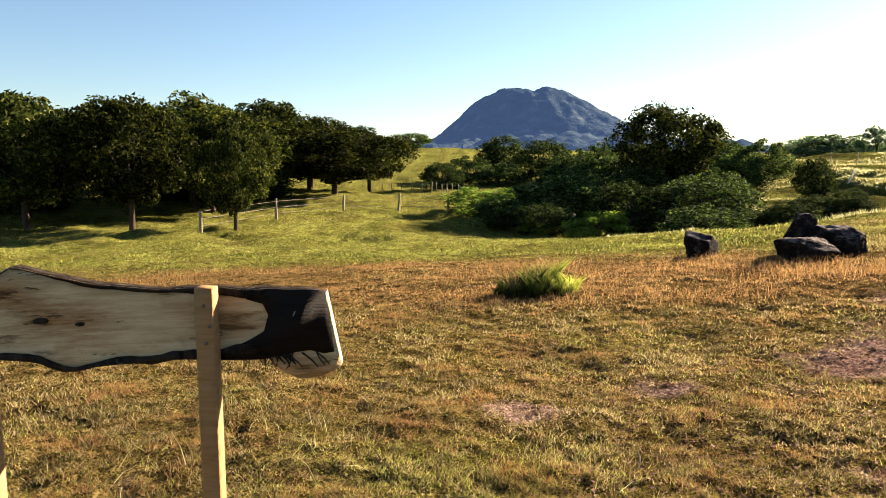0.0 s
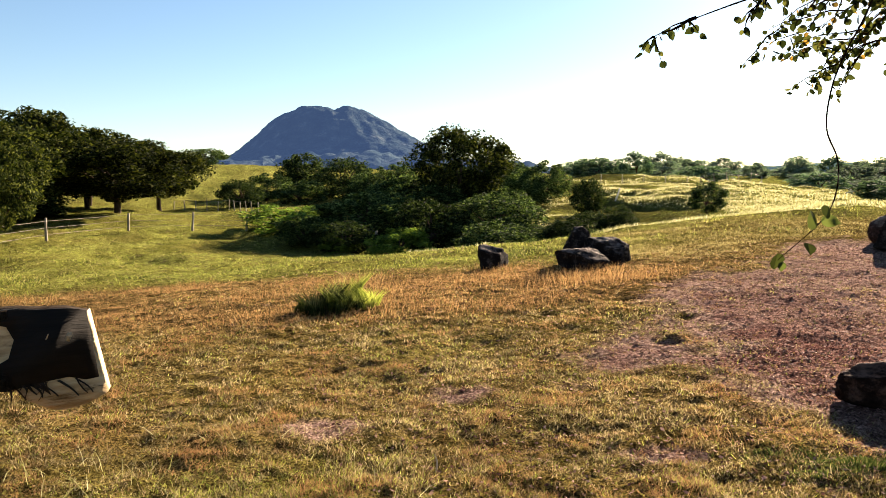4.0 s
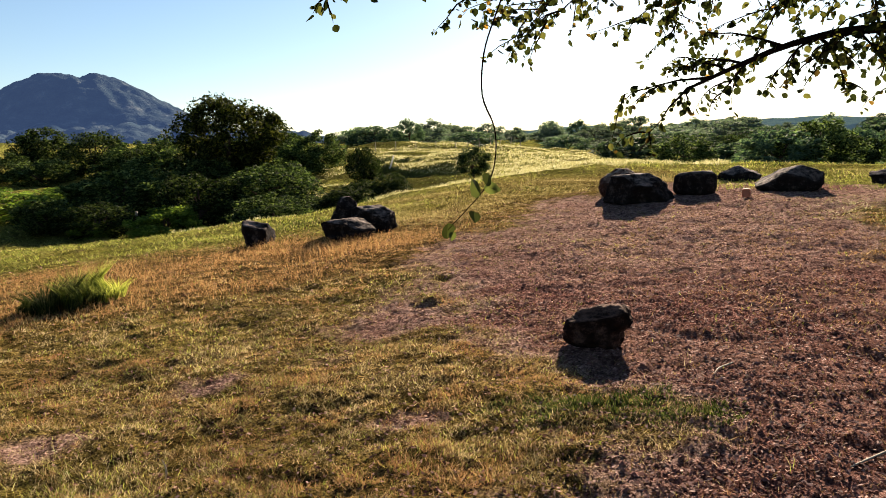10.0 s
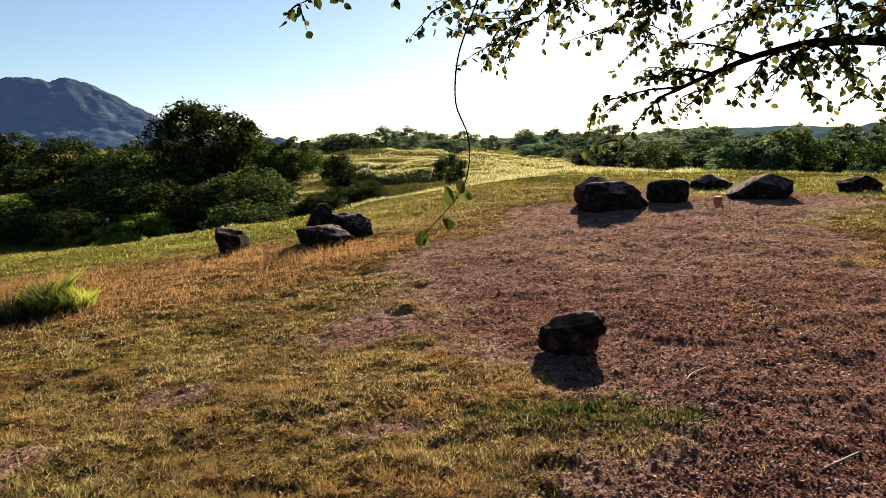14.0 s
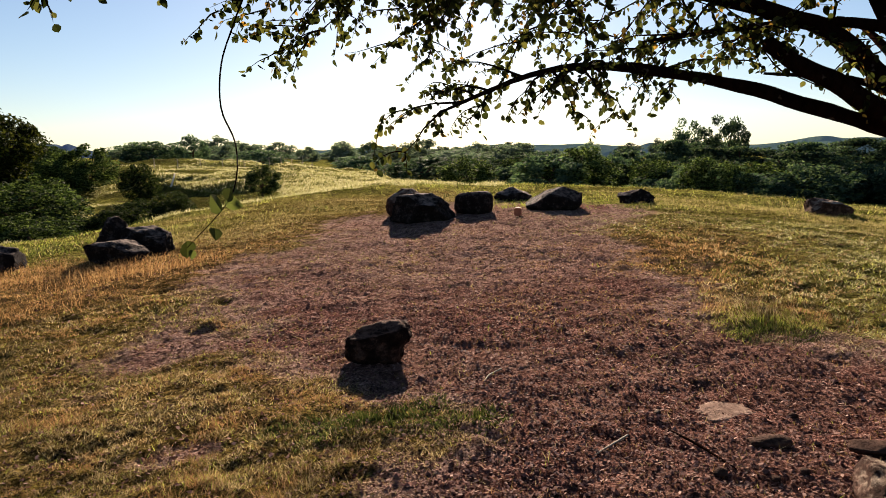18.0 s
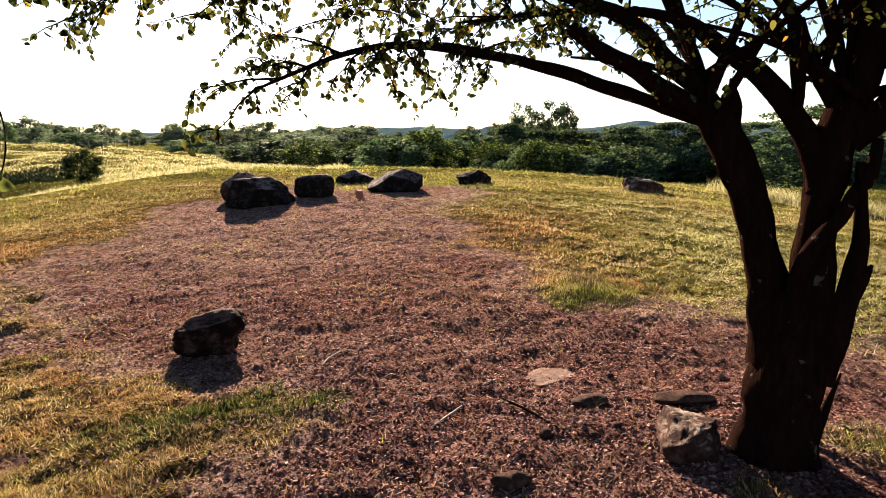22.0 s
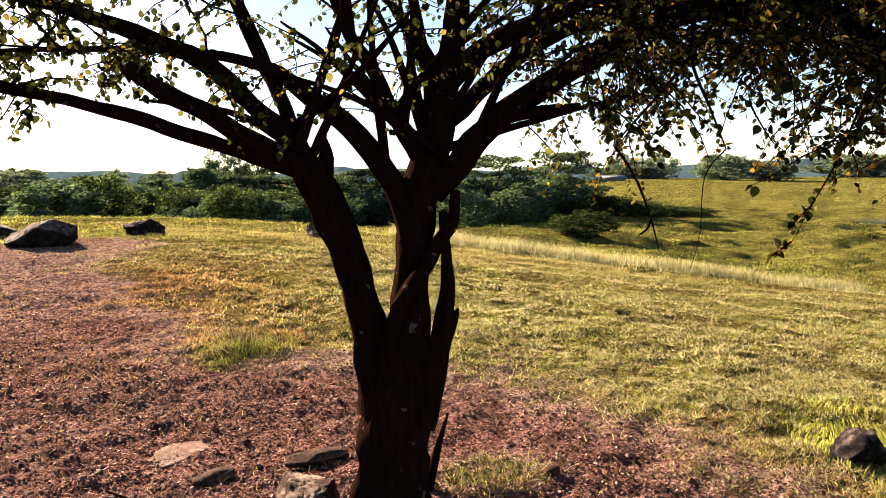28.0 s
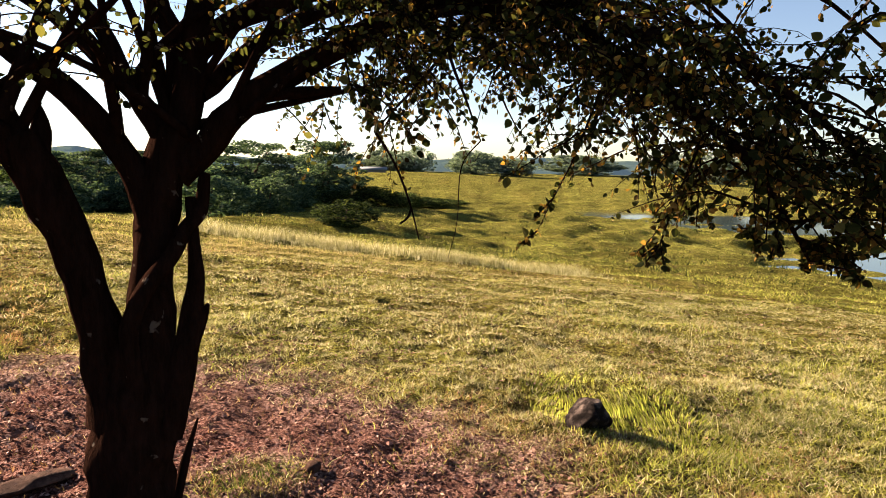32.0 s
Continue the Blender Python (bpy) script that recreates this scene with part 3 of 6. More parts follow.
# ---- ground, lake, far land ----
def build_ground():
    turns = np.concatenate([np.linspace(-52, 150, 680, endpoint=False), np.linspace(150, 308, 40, endpoint=False)])
    turns = np.radians(turns)
    rings = np.concatenate([[0.004, 0.25, 0.5, 0.8, 1.1], np.geomspace(1.4, 13, 370, endpoint=False), np.geomspace(13, 90, 170, endpoint=False), np.geomspace(90, 4700, 60)])
    R, A = np.meshgrid(rings, turns, indexing="ij")
    x, y = 0.6 + R * np.sin(A), -0.2 + R * np.cos(A)
    z = relief(x, y)
    nr, na = R.shape
    verts = np.stack([x, y, z], -1).reshape(-1, 3)
    i, j = np.meshgrid(np.arange(nr - 1), np.arange(na), indexing="ij")
    k = (j + 1) % na
    quads = np.stack([i * na + j, (i + 1) * na + j, (i + 1) * na + k, i * na + k], -1).reshape(-1, 4)
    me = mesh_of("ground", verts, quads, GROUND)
    c = np.ones((len(verts), 4), np.float32)
    c[:, 0], c[:, 1], c[:, 2] = cover(verts[:, 0], verts[:, 1])
    me.color_attributes.new("cover", "FLOAT_COLOR", "POINT").data.foreach_set("color", c.ravel())
    me.attributes.new("bands", "FLOAT", "POINT").data.foreach_set("value", bands(verts[:, 0], verts[:, 1]).astype(np.float32))
    tagged(new("ground", me), "grazed hilltop pasture with trodden reddish bare earth", "ground", kind="structure")


build_ground()

LAKE_LEVEL = -3.0
bm = bmesh.new()
bmesh.ops.create_grid(bm, x_segments=2, y_segments=2, size=1)
lake = new("water", shape(bm, "water", WATER))
lake.matrix_world = Matrix.Translation((62, -72, LAKE_LEVEL)) @ Matrix.Diagonal((48, 55, 1, 1))
tagged(lake, "calm lake reflecting the pale blue sky", "lake", kind="structure")


def build_mountain():
    n, m = 220, 90
    u, v = np.meshgrid(np.linspace(-1, 1, n), np.linspace(-1, 1, m), indexing="ij")
    x, y = 560 * u, 420 * v
    r = np.hypot(x, y)
    steep = np.interp(r, [0, 70, 110, 155, 199, 229, 288, 360, 480, 700], [178, 180, 161, 124, 80, 58, 34, 18, 4, -12])
    gentle = np.interp(r, [0, 70, 110, 170, 229, 288, 360, 480, 700], [178, 180, 165, 131, 102, 75, 48, 20, -12])
    side = 0.5 + 0.5 * x / (r + 1e-6)
    profile = steep * (1 - side) + gentle * side
    z = profile + 5 * ripple(x, y, 60, 21) + 4 * ripple(x, y, 22, 22) + 2.0 * ripple(x, y, 8, 23) + 5 * ripple(np.arctan2(y, x) * 300, r * 0.3, 40, 24) * step(60, 200, r)
    z = z - 8 * np.exp(-((x - 8) / 20) ** 2) * (r < 140)
    verts = np.stack([x, y, z], -1).reshape(-1, 3)
    i, j = np.meshgrid(np.arange(n - 1), np.arange(m - 1), indexing="ij")
    q = np.stack([i * m + j, (i + 1) * m + j, (i + 1) * m + j + 1, i * m + j + 1], -1).reshape(-1, 4)
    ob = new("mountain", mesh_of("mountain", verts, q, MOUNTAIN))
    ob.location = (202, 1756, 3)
    tagged(ob, "flat-topped forested mountain with painted blue haze", "mountain", kind="structure")


build_mountain()


def build_far_ridge(name, label, az0, az1, dist, high, seed, mat=DISTANCE):
    """A long wooded rise, lumpy with tree crowns, that closes the view."""
    n, m = 900, 9
    a = np.radians(np.linspace(az0, az1, n))
    rows = []
    for k in range(m):
        d = dist + k * 14 + 10 * ripple(a * 40, k * 7.0, 1, seed)
        x, y = d * np.sin(a), d * np.cos(a)
        h = high * (0.35 + 0.65 * k / (m - 1)) * (0.8 + 0.25 * ripple(a * 12, 0 * a, 1, seed + 1)) + (0.11 * high) * ripple(a * dist / 18, k * 3.0 + 0 * a, 1, seed + 2) + 0.06 * high * ripple(a * dist / 7, k * 3.0 + 0 * a, 1, seed + 3)
        h = h * step(0, 0.12, np.linspace(0, 1, n)) * step(1, 0.88, np.linspace(0, 1, n))
        rows.append(np.stack([x, y, 1.5 + h * (0.0 if k == 0 else 1.0)], -1))
    rows.append(rows[-1] * (1.02, 1.02, 0.2))
    v = np.stack(rows)
    m = len(rows)
    i, j = np.meshgrid(np.arange(m - 1), np.arange(n - 1), indexing="ij")
    q = np.stack([i * n + j, i * n + j + 1, (i + 1) * n + j + 1, (i + 1) * n + j], -1).reshape(-1, 4)
    tagged(new(name, mesh_of(name, v.reshape(-1, 3), q, mat)), label, "hills", kind="structure")


build_far_ridge("backdrop", "wooded hills on the horizon with painted haze", 22, 150, 420, 13, 31)
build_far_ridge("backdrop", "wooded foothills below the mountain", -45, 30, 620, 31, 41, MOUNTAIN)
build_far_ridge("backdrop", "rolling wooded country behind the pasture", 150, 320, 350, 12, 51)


# ---- rocks ----
def rock_shape(name, seed, size, mat, cuts=9, rough=0.10, detail=4, square=3.6, rise=0.0, flat=0.0, keen=0.66, head=0.0):
    """A weathered boulder: a ball cut by flat faces, then roughened. Its foot is a little under the ground."""
    rnd = random.Random(seed)
    bm = bmesh.new()
    bmesh.ops.create_icosphere(bm, subdivisions=detail, radius=1)
    planes = []
    for _ in range(cuts):
        n = Vector((rnd.uniform(-1, 1), rnd.uniform(-1, 1), rnd.uniform(-0.2, 0.9))).normalized()
        planes.append((n, rnd.uniform(keen, keen + 0.32)))
    if flat:
        planes.append((Vector((-0.12, 0.05, 1)).normalized(), flat))
    off = Vector((seed * 3.7, seed * 1.3, 0))
    for v in bm.verts:
        p = v.co.copy()
        p /= (abs(p.x) ** square + abs(p.y) ** square + abs(p.z) ** square) ** (1 / square)
        for n, d in planes:
            over = p.dot(n) - d
            if over > 0:
                p -= n * over
        p += p.normalized() * rough * (noise.noise(p * 2.1 + off) + 0.5 * noise.noise(p * 5.3 + off) + 0.4 * noise.noise(p * 11 + off) + 0.25 * noise.noise(p * 25 + off))
        v.co = p
    lo = [min(v.co[i] for v in bm.verts) for i in range(3)]
    hi = [max(v.co[i] for v in bm.verts) for i in range(3)]
    for v in bm.verts:
        v.co = Vector([((v.co[i] - lo[i]) / (hi[i] - lo[i]) - (0.5 if i < 2 else 0.0)) * size[i] for i in range(3)])
    for v in bm.verts:
        v.co.z *= 1 - rise * (0.5 - v.co.x / size[0])
        if head and v.co.x > 0:
            v.co.x *= 1 - head * (1 - float(step(0.35, 0.6, v.co.z / size[2])))
    return shape(bm, name, mat)


def rock(name, label, seed, at, size, turn, mat, sink=0.08, lean=0.0, **more):
    ob = new(name, rock_shape(name, seed, size, mat, **more))
    z = float(relief(at[0], at[1])) + (at[2] if len(at) > 2 else 0)
    ob.matrix_world = pose(at[0], at[1], z - sink * size[2], lean, 0, turn)
    return tagged(ob, label, "rock")


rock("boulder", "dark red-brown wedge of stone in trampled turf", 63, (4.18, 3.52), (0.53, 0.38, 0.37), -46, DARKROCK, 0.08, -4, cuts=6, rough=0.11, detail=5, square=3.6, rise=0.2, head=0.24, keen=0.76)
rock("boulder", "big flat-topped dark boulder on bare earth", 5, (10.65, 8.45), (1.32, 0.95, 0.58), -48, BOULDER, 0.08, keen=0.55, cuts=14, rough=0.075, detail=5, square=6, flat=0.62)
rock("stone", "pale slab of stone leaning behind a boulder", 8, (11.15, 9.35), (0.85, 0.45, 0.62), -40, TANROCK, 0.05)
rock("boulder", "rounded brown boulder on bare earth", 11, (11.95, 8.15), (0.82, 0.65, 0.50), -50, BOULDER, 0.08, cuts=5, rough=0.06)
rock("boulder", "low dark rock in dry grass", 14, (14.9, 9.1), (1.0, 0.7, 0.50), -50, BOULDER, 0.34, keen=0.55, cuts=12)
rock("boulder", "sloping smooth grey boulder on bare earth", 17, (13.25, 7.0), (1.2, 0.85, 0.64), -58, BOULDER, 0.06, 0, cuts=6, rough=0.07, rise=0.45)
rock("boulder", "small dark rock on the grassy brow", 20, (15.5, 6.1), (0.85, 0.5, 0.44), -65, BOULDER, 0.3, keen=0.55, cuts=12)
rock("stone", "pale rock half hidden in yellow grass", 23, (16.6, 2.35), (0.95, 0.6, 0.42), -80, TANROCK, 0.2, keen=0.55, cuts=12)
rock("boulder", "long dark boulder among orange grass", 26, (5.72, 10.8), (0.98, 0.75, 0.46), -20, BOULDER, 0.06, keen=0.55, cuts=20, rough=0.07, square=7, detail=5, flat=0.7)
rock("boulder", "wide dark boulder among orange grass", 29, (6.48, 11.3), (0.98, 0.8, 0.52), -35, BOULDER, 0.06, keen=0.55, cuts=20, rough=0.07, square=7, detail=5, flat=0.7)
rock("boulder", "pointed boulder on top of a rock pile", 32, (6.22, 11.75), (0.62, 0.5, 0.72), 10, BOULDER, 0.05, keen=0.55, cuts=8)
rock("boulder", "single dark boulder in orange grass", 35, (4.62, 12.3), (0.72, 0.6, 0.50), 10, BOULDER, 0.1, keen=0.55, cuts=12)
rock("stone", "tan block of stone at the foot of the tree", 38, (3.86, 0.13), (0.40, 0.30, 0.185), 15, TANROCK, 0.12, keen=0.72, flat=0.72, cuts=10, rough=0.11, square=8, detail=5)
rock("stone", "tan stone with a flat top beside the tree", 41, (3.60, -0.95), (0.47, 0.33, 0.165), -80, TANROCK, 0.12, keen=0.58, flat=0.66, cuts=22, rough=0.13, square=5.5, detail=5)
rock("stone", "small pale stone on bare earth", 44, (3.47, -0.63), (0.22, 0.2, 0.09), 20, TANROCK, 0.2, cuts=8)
rock("flat_stone", "thin flat dark stone lying on bare earth", 47, (4.50, 0.22), (0.36, 0.15, 0.055), -62, REDROCK, 0.1, cuts=5, detail=3)
rock("flat_stone", "small flat dark stone on bare earth", 50, (4.30, 0.72), (0.24, 0.12, 0.05), -50, REDROCK, 0.1, cuts=5, detail=3)
rock("flat_stone", "small flat dark stone on bare earth", 53, (3.22, 0.82), (0.20, 0.10, 0.06), -40, REDROCK, 0.15, cuts=5, detail=3)
rock("stone", "dark stone in long yellow grass", 56, (4.42, -2.74), (0.28, 0.24, 0.2), -110, BOULDER, 0.12, cuts=9)
rock("stone", "pale worn stone flush with bare earth", 59, (4.83, 1.12), (0.52, 0.36, 0.09), -30, PATCHSTONE, 0.68, cuts=3, detail=4, square=6, keen=0.8, flat=0.75)

# a broken brick between the boulders
bm = bmesh.new()
bmesh.ops.create_cube(bm, size=1, matrix=Matrix.Diagonal((0.17, 0.13, 0.16, 1)))
bmesh.ops.bevel(bm, geom=bm.edges[:], offset=0.015, segments=2, affect="EDGES")
brick = new("brick_block", shape(bm, "brick_block", BRICKRED, False))
brick.matrix_world = pose(11.75, 6.95, float(land(11.75, 6.95)) + 0.07, 0, 0, 25)
tagged(brick, "small orange brick block on bare earth", "brick")


# ---- wooden sign ----
def build_sign():
    """A live-edged slab nailed to two pine stakes; local x runs along the slab."""
    sign = thing("slab_sign", "rough live-edged wooden slab sign on two pine stakes", "sign", (-0.72, 1.97, 0))
    sign.rotation_euler = (0, 0, radians(12))
    # half outline of the slab: along, top, bottom
    along = np.linspace(-1.06, 0.38, 60)
    top = np.interp(along, [-1.06, -0.75, -0.61, -0.565, -0.53, -0.50, -0.42, -0.28, -0.1, 0.1, 0.33, 0.38], [1.10, 1.14, 1.19, 1.22, 1.262, 1.27, 1.245, 1.215, 1.19, 1.18, 1.17, 1.16])
    low = np.interp(along, [-1.06, -0.8, -0.57, -0.47, -0.41, -0.375, -0.36, -0.30, -0.1, 0.08, 0.16, 0.20, 0.27, 0.33, 0.38], [1.05, 1.025, 1.010, 0.995, 0.972, 0.964, 0.966, 0.973, 0.976, 0.976, 0.985, 0.930, 0.895, 0.905, 0.93])
    top = top + 0.006 * ripple(along, along * 0, 0.06, 71)
    low = low + 0.008 * ripple(along, along * 0, 0.05, 72)
    bm = bmesh.new()
    across = np.linspace(0, 1, 9)
    for y, flip in ((-0.022, False), (0.03, True)):
        grid = [[bm.verts.new((a + (0.042 * (0.5 - v) - 0.008 * (y < 0)) * max(0, a - 0.2) / 0.18, y + 0.004 * noise.noise((a * 6, v * 4, y * 9)), b + (t - b) * v)) for v in across] for a, t, b in zip(along, top, low)]
        for i in range(len(along) - 1):
            for j in range(len(across) - 1):
                q = (grid[i][j], grid[i + 1][j], grid[i + 1][j + 1], grid[i][j + 1])
                bm.faces.new(q[::-1] if flip else q)
        if flip:
            back = grid
        else:
            front = grid
    rim = [(i, 0) for i in range(60)] + [(59, j) for j in range(1, 9)] + [(i, 8) for i in range(58, -1, -1)] + [(0, j) for j in range(7, 0, -1)]
    for (a, b), (c, d) in zip(rim, rim[1:] + rim[:1]):
        bm.faces.new((front[a][b], back[a][b], back[c][d], front[c][d]))
    bmesh.ops.recalc_face_normals(bm, faces=bm.faces[:])
    for f in bm.faces:
        f.material_index = 1 if abs(f.normal.z) > 0.6 else 0
    slab = part("slab", bm, SLAB, sign, "pale weathered slab with knots")
    slab.data.materials.append(CHAR)
    # charred bark skins along the edges and over the burnt end, a few millimetres proud of the face
    def skin(name, outline, label):
        b = bmesh.new()
        ring = [b.verts.new((x, -0.031, z)) for x, z in outline]
        f = b.faces.new(ring)
        got = bmesh.ops.extrude_face_region(b, geom=[f])
        for v in got["geom"]:
            if isinstance(v, bmesh.types.BMVert):
                v.co.y += 0.007
        bmesh.ops.recalc_face_normals(b, faces=b.faces[:])
        part(name, b, CHARCOAL if name == "burnt_end" else CHAR, slab, label)
    def jag(x, seed):
        return 0.010 * float(ripple(x, 0.0, 0.11, seed)) + 0.004 * float(ripple(x, 0.0, 0.02, seed + 1))
    xs = np.linspace(-0.98, 0.17, 40)
    skin("bark_edge", [(x, float(np.interp(x, along, top))) for x in xs] + [(x, float(np.interp(x, along, top)) - 0.007 - 0.012 * float(step(-0.3, 0.15, x)) + 0.7 * min(0.006, jag(x, 5))) for x in xs[::-1]], "dark bark along the top edge")
    skin("bark_edge", [(x, float(np.interp(x, along, low)) + 0.012 + 0.022 * float(step(-0.35, 0.0, x)) + jag(x, 6)) for x in xs] + [(x, float(np.interp(x, along, low))) for x in xs[::-1]], "dark bark along the bottom edge")
    xe = np.linspace(0.10, 0.35, 12)
    skin("burnt_end", [(x, float(np.interp(x, along, top))) for x in xe] + [(0.372, 0.975), (0.34, 0.972), (0.30, 0.985), (0.25, 0.98), (0.20, 0.972), (0.16, 0.965), (0.02, 0.972), (0.06, 1.0), (0.12, 1.025), (0.165, 1.05), (0.18, 1.10), (0.165, 1.135), (0.12, 1.15)], "black burnt end of the slab")
    # scorch streaks over the pale lobe under the burnt end
    streaks = random.Random(4)
    for k in range(22):
        sx, run, fall, bow = streaks.uniform(0.16, 0.33), streaks.uniform(-0.02, 0.05), streaks.uniform(0.015, 0.05), streaks.uniform(-0.01, 0.01)
        arc = [(sx + run * u + bow * math.sin(3 * u), 0.978 - fall * u) for u in np.linspace(0, 1, 6)]
        thick = streaks.uniform(0.002, 0.006)
        skin("scorch_streak", arc + [(x - thick * (1 - n / 6) - 0.001, z - 0.001) for n, (x, z) in reversed(list(enumerate(arc)))], "black scorch streak")
    for fx, fz, fw, fh in ((0.305, 1.095, 0.013, 0.024), (0.255, 1.10, 0.003, 0.016)):
        b = bmesh.new()
        bmesh.ops.create_cube(b, size=1, matrix=Matrix.Translation((fx, -0.0305, fz)) @ Matrix.Rotation(radians(24), 4, "Y") @ Matrix.Diagonal((fw, 0.005, fh, 1)))
        part("bare_fleck", b, FLECK, slab, "pale fleck where the char has broken off")
    for kx, kz, kr in ((-0.44, 1.115, 0.014), (-0.34, 1.10, 0.009)):
        b = bmesh.new()
        bmesh.ops.create_uvsphere(b, u_segments=16, v_segments=8, radius=kr, matrix=Matrix.Translation((kx, -0.024, kz)) @ Matrix.Diagonal((1.5, 0.25, 0.7, 1)))
        part("knot", b, CHAR, slab, "dark knot in the wood")
    for name, x, h, lean in (("stake", 0.0, 1.20, 0.6), ("stake", -0.522, 0.97, 0.5)):
        b = bmesh.new()
        bmesh.ops.create_cube(b, size=1, matrix=Matrix.Translation((0, 0, h / 2 - 0.1)) @ Matrix.Diagonal((0.054, 0.046, h + 0.2, 1)))
        bmesh.ops.bevel(b, geom=b.edges[:], offset=0.003, segments=1, affect="EDGES")
        stake = part(name, b, PINE, sign, "new squared pine stake")
        stake.location = (x, -0.062 if x == 0 else -0.225, 0)
        stake.rotation_euler = (0, radians(lean), radians(-16))
    for x, z in ((-0.006, 1.15), (0.008, 1.09), (-0.004, 1.04)):
        b = bmesh.new()
        bmesh.ops.create_cone(b, segments=10, cap_ends=True, radius1=0.005, radius2=0.005, depth=0.006, matrix=Matrix.Translation((x + 0.012, -0.093, z)) @ Matrix.Rotation(radians(90), 4, "X"))
        part("nail", b, WIRE, sign, "rusty nail head")


build_sign()


# ---- fences, shed ----
def post_mesh(name, high, wide, seed):
    bm = bmesh.new()
    bmesh.ops.create_cone(bm, segments=9, cap_ends=True, radius1=wide, radius2=wide * 0.82, depth=high + 0.4)
    bmesh.ops.translate(bm, verts=bm.verts[:], vec=(0, 0, high / 2 - 0.2))
    bmesh.ops.subdivide_edges(bm, edges=[e for e in bm.edges if abs(e.verts[0].co.z - e.verts[1].co.z) > 0.5], cuts=4)
    for v in bm.verts:
        v.co.x += 0.02 * noise.noise((v.co.z * 2, seed, 0))
        v.co.y += 0.02 * noise.noise((v.co.z * 2, seed, 5))
    return shape(bm, name, POSTWOOD)


def fence(label, line, every, high, wide, wires, seed):
    """Posts along a line over the land, with strands of wire."""
    rnd = random.Random(seed)
    spots = []
    for (ax, ay), (bx, by) in zip(line, line[1:]):
        n = max(1, round(math.hypot(bx - ax, by - ay) / every))
        spots += [(ax + (bx - ax) * k / n, ay + (by - ay) * k / n) for k in range(n)]
    spots.append(line[-1])
    f = thing("wire_fence", label, "fence", (spots[0][0], spots[0][1], 0))
    data = [post_mesh("post", high, wide, seed + k) for k in range(3)]
    o = Vector(f.location)
    for k, (x, y) in enumerate(spots):
        p = new("post", data[k % 3])
        p.parent = f
        p.location = Vector((x, y, float(relief(x, y)))) - o
        p.rotation_euler = (radians(rnd.uniform(-4, 4)), radians(rnd.uniform(-4, 4)), rnd.uniform(0, 6))
        p.scale = (1, 1, rnd.uniform(0.88, 1.1))
    for w in range(wires):
        cu = bpy.data.curves.new("wire", "CURVE")
        cu.dimensions, cu.bevel_depth, cu.bevel_resolution = "3D", 0.008, 0
        sp = cu.splines.new("POLY")
        sp.points.add(len(spots) - 1)
        for q, (x, y) in zip(sp.points, spots):
            q.co = (x - o.x, y - o.y, float(relief(x, y)) + high * (0.3 + 0.6 * w / max(1, wires - 1)), 1)
        cu.materials.append(WIRE)
        ob = new("wire", cu)
        ob.parent = f


fence("weathered wooden fence posts with wire across the pasture", [(-12.4, 33.8), (-10.8, 42.6), (-7.3, 47.4), (-3.6, 49.8), (0.0, 50.0), (2.7, 47.8), (7.5, 40.0)], 7.5, 1.25, 0.085, 3, 1)
fence("thin picket and wire fence climbing the hill", [(-6.5, 68.0), (-1.5, 66.0), (2.5, 58.0)], 1.1, 1.0, 0.05, 2, 2)
fence("thin wire fence along the grassy rise", [(37.0, 66.0), (45.0, 62.0), (58.0, 66.0)], 2.4, 1.1, 0.05, 2, 3)


def build_shed():
    shed = thing("farm_shed", "long low farm shed with a pale tin roof", "building", (139, -33.6, float(land(139, -33.6)) - 0.7))
    shed.rotation_euler = (0, 0, radians(76))
    shed.scale = (0.62, 0.62, 0.62)
    bm = bmesh.new()
    bmesh.ops.create_cube(bm, size=1, matrix=Matrix.Translation((0, 0, 0.9)) @ Matrix.Diagonal((8.0, 4.0, 2.2, 1)))
    part("wall", bm, PLASTER, shed, "pale plaster walls")
    for side in (-1, 1):
        bm = bmesh.new()
        bmesh.ops.create_cube(bm, size=1, matrix=Matrix.Translation((0, side * 1.25, 2.45)) @ Matrix.Rotation(radians(-22 * side), 4, "X") @ Matrix.Diagonal((9.0, 2.9, 0.08, 1)))
        part("roof", bm, ROOFTIN, shed, "pale tin roof slope")


build_shed()

# thin leaning dead trunk on the slope, pale in the sun
bm = bmesh.new()
bmesh.ops.create_cone(bm, segments=8, cap_ends=True, radius1=0.09, radius2=0.05, depth=1.3, matrix=Matrix.Translation((0, 0, 0.55)))
snag = new("dead_trunk", shape(bm, "dead_trunk", BLEACHED))
snag.matrix_world = pose(30.3, 51.5, float(land(30.3, 51.5)), 0, 26, 20)
tagged(snag, "pale leaning dead trunk on the grassy slope", "dead tree")


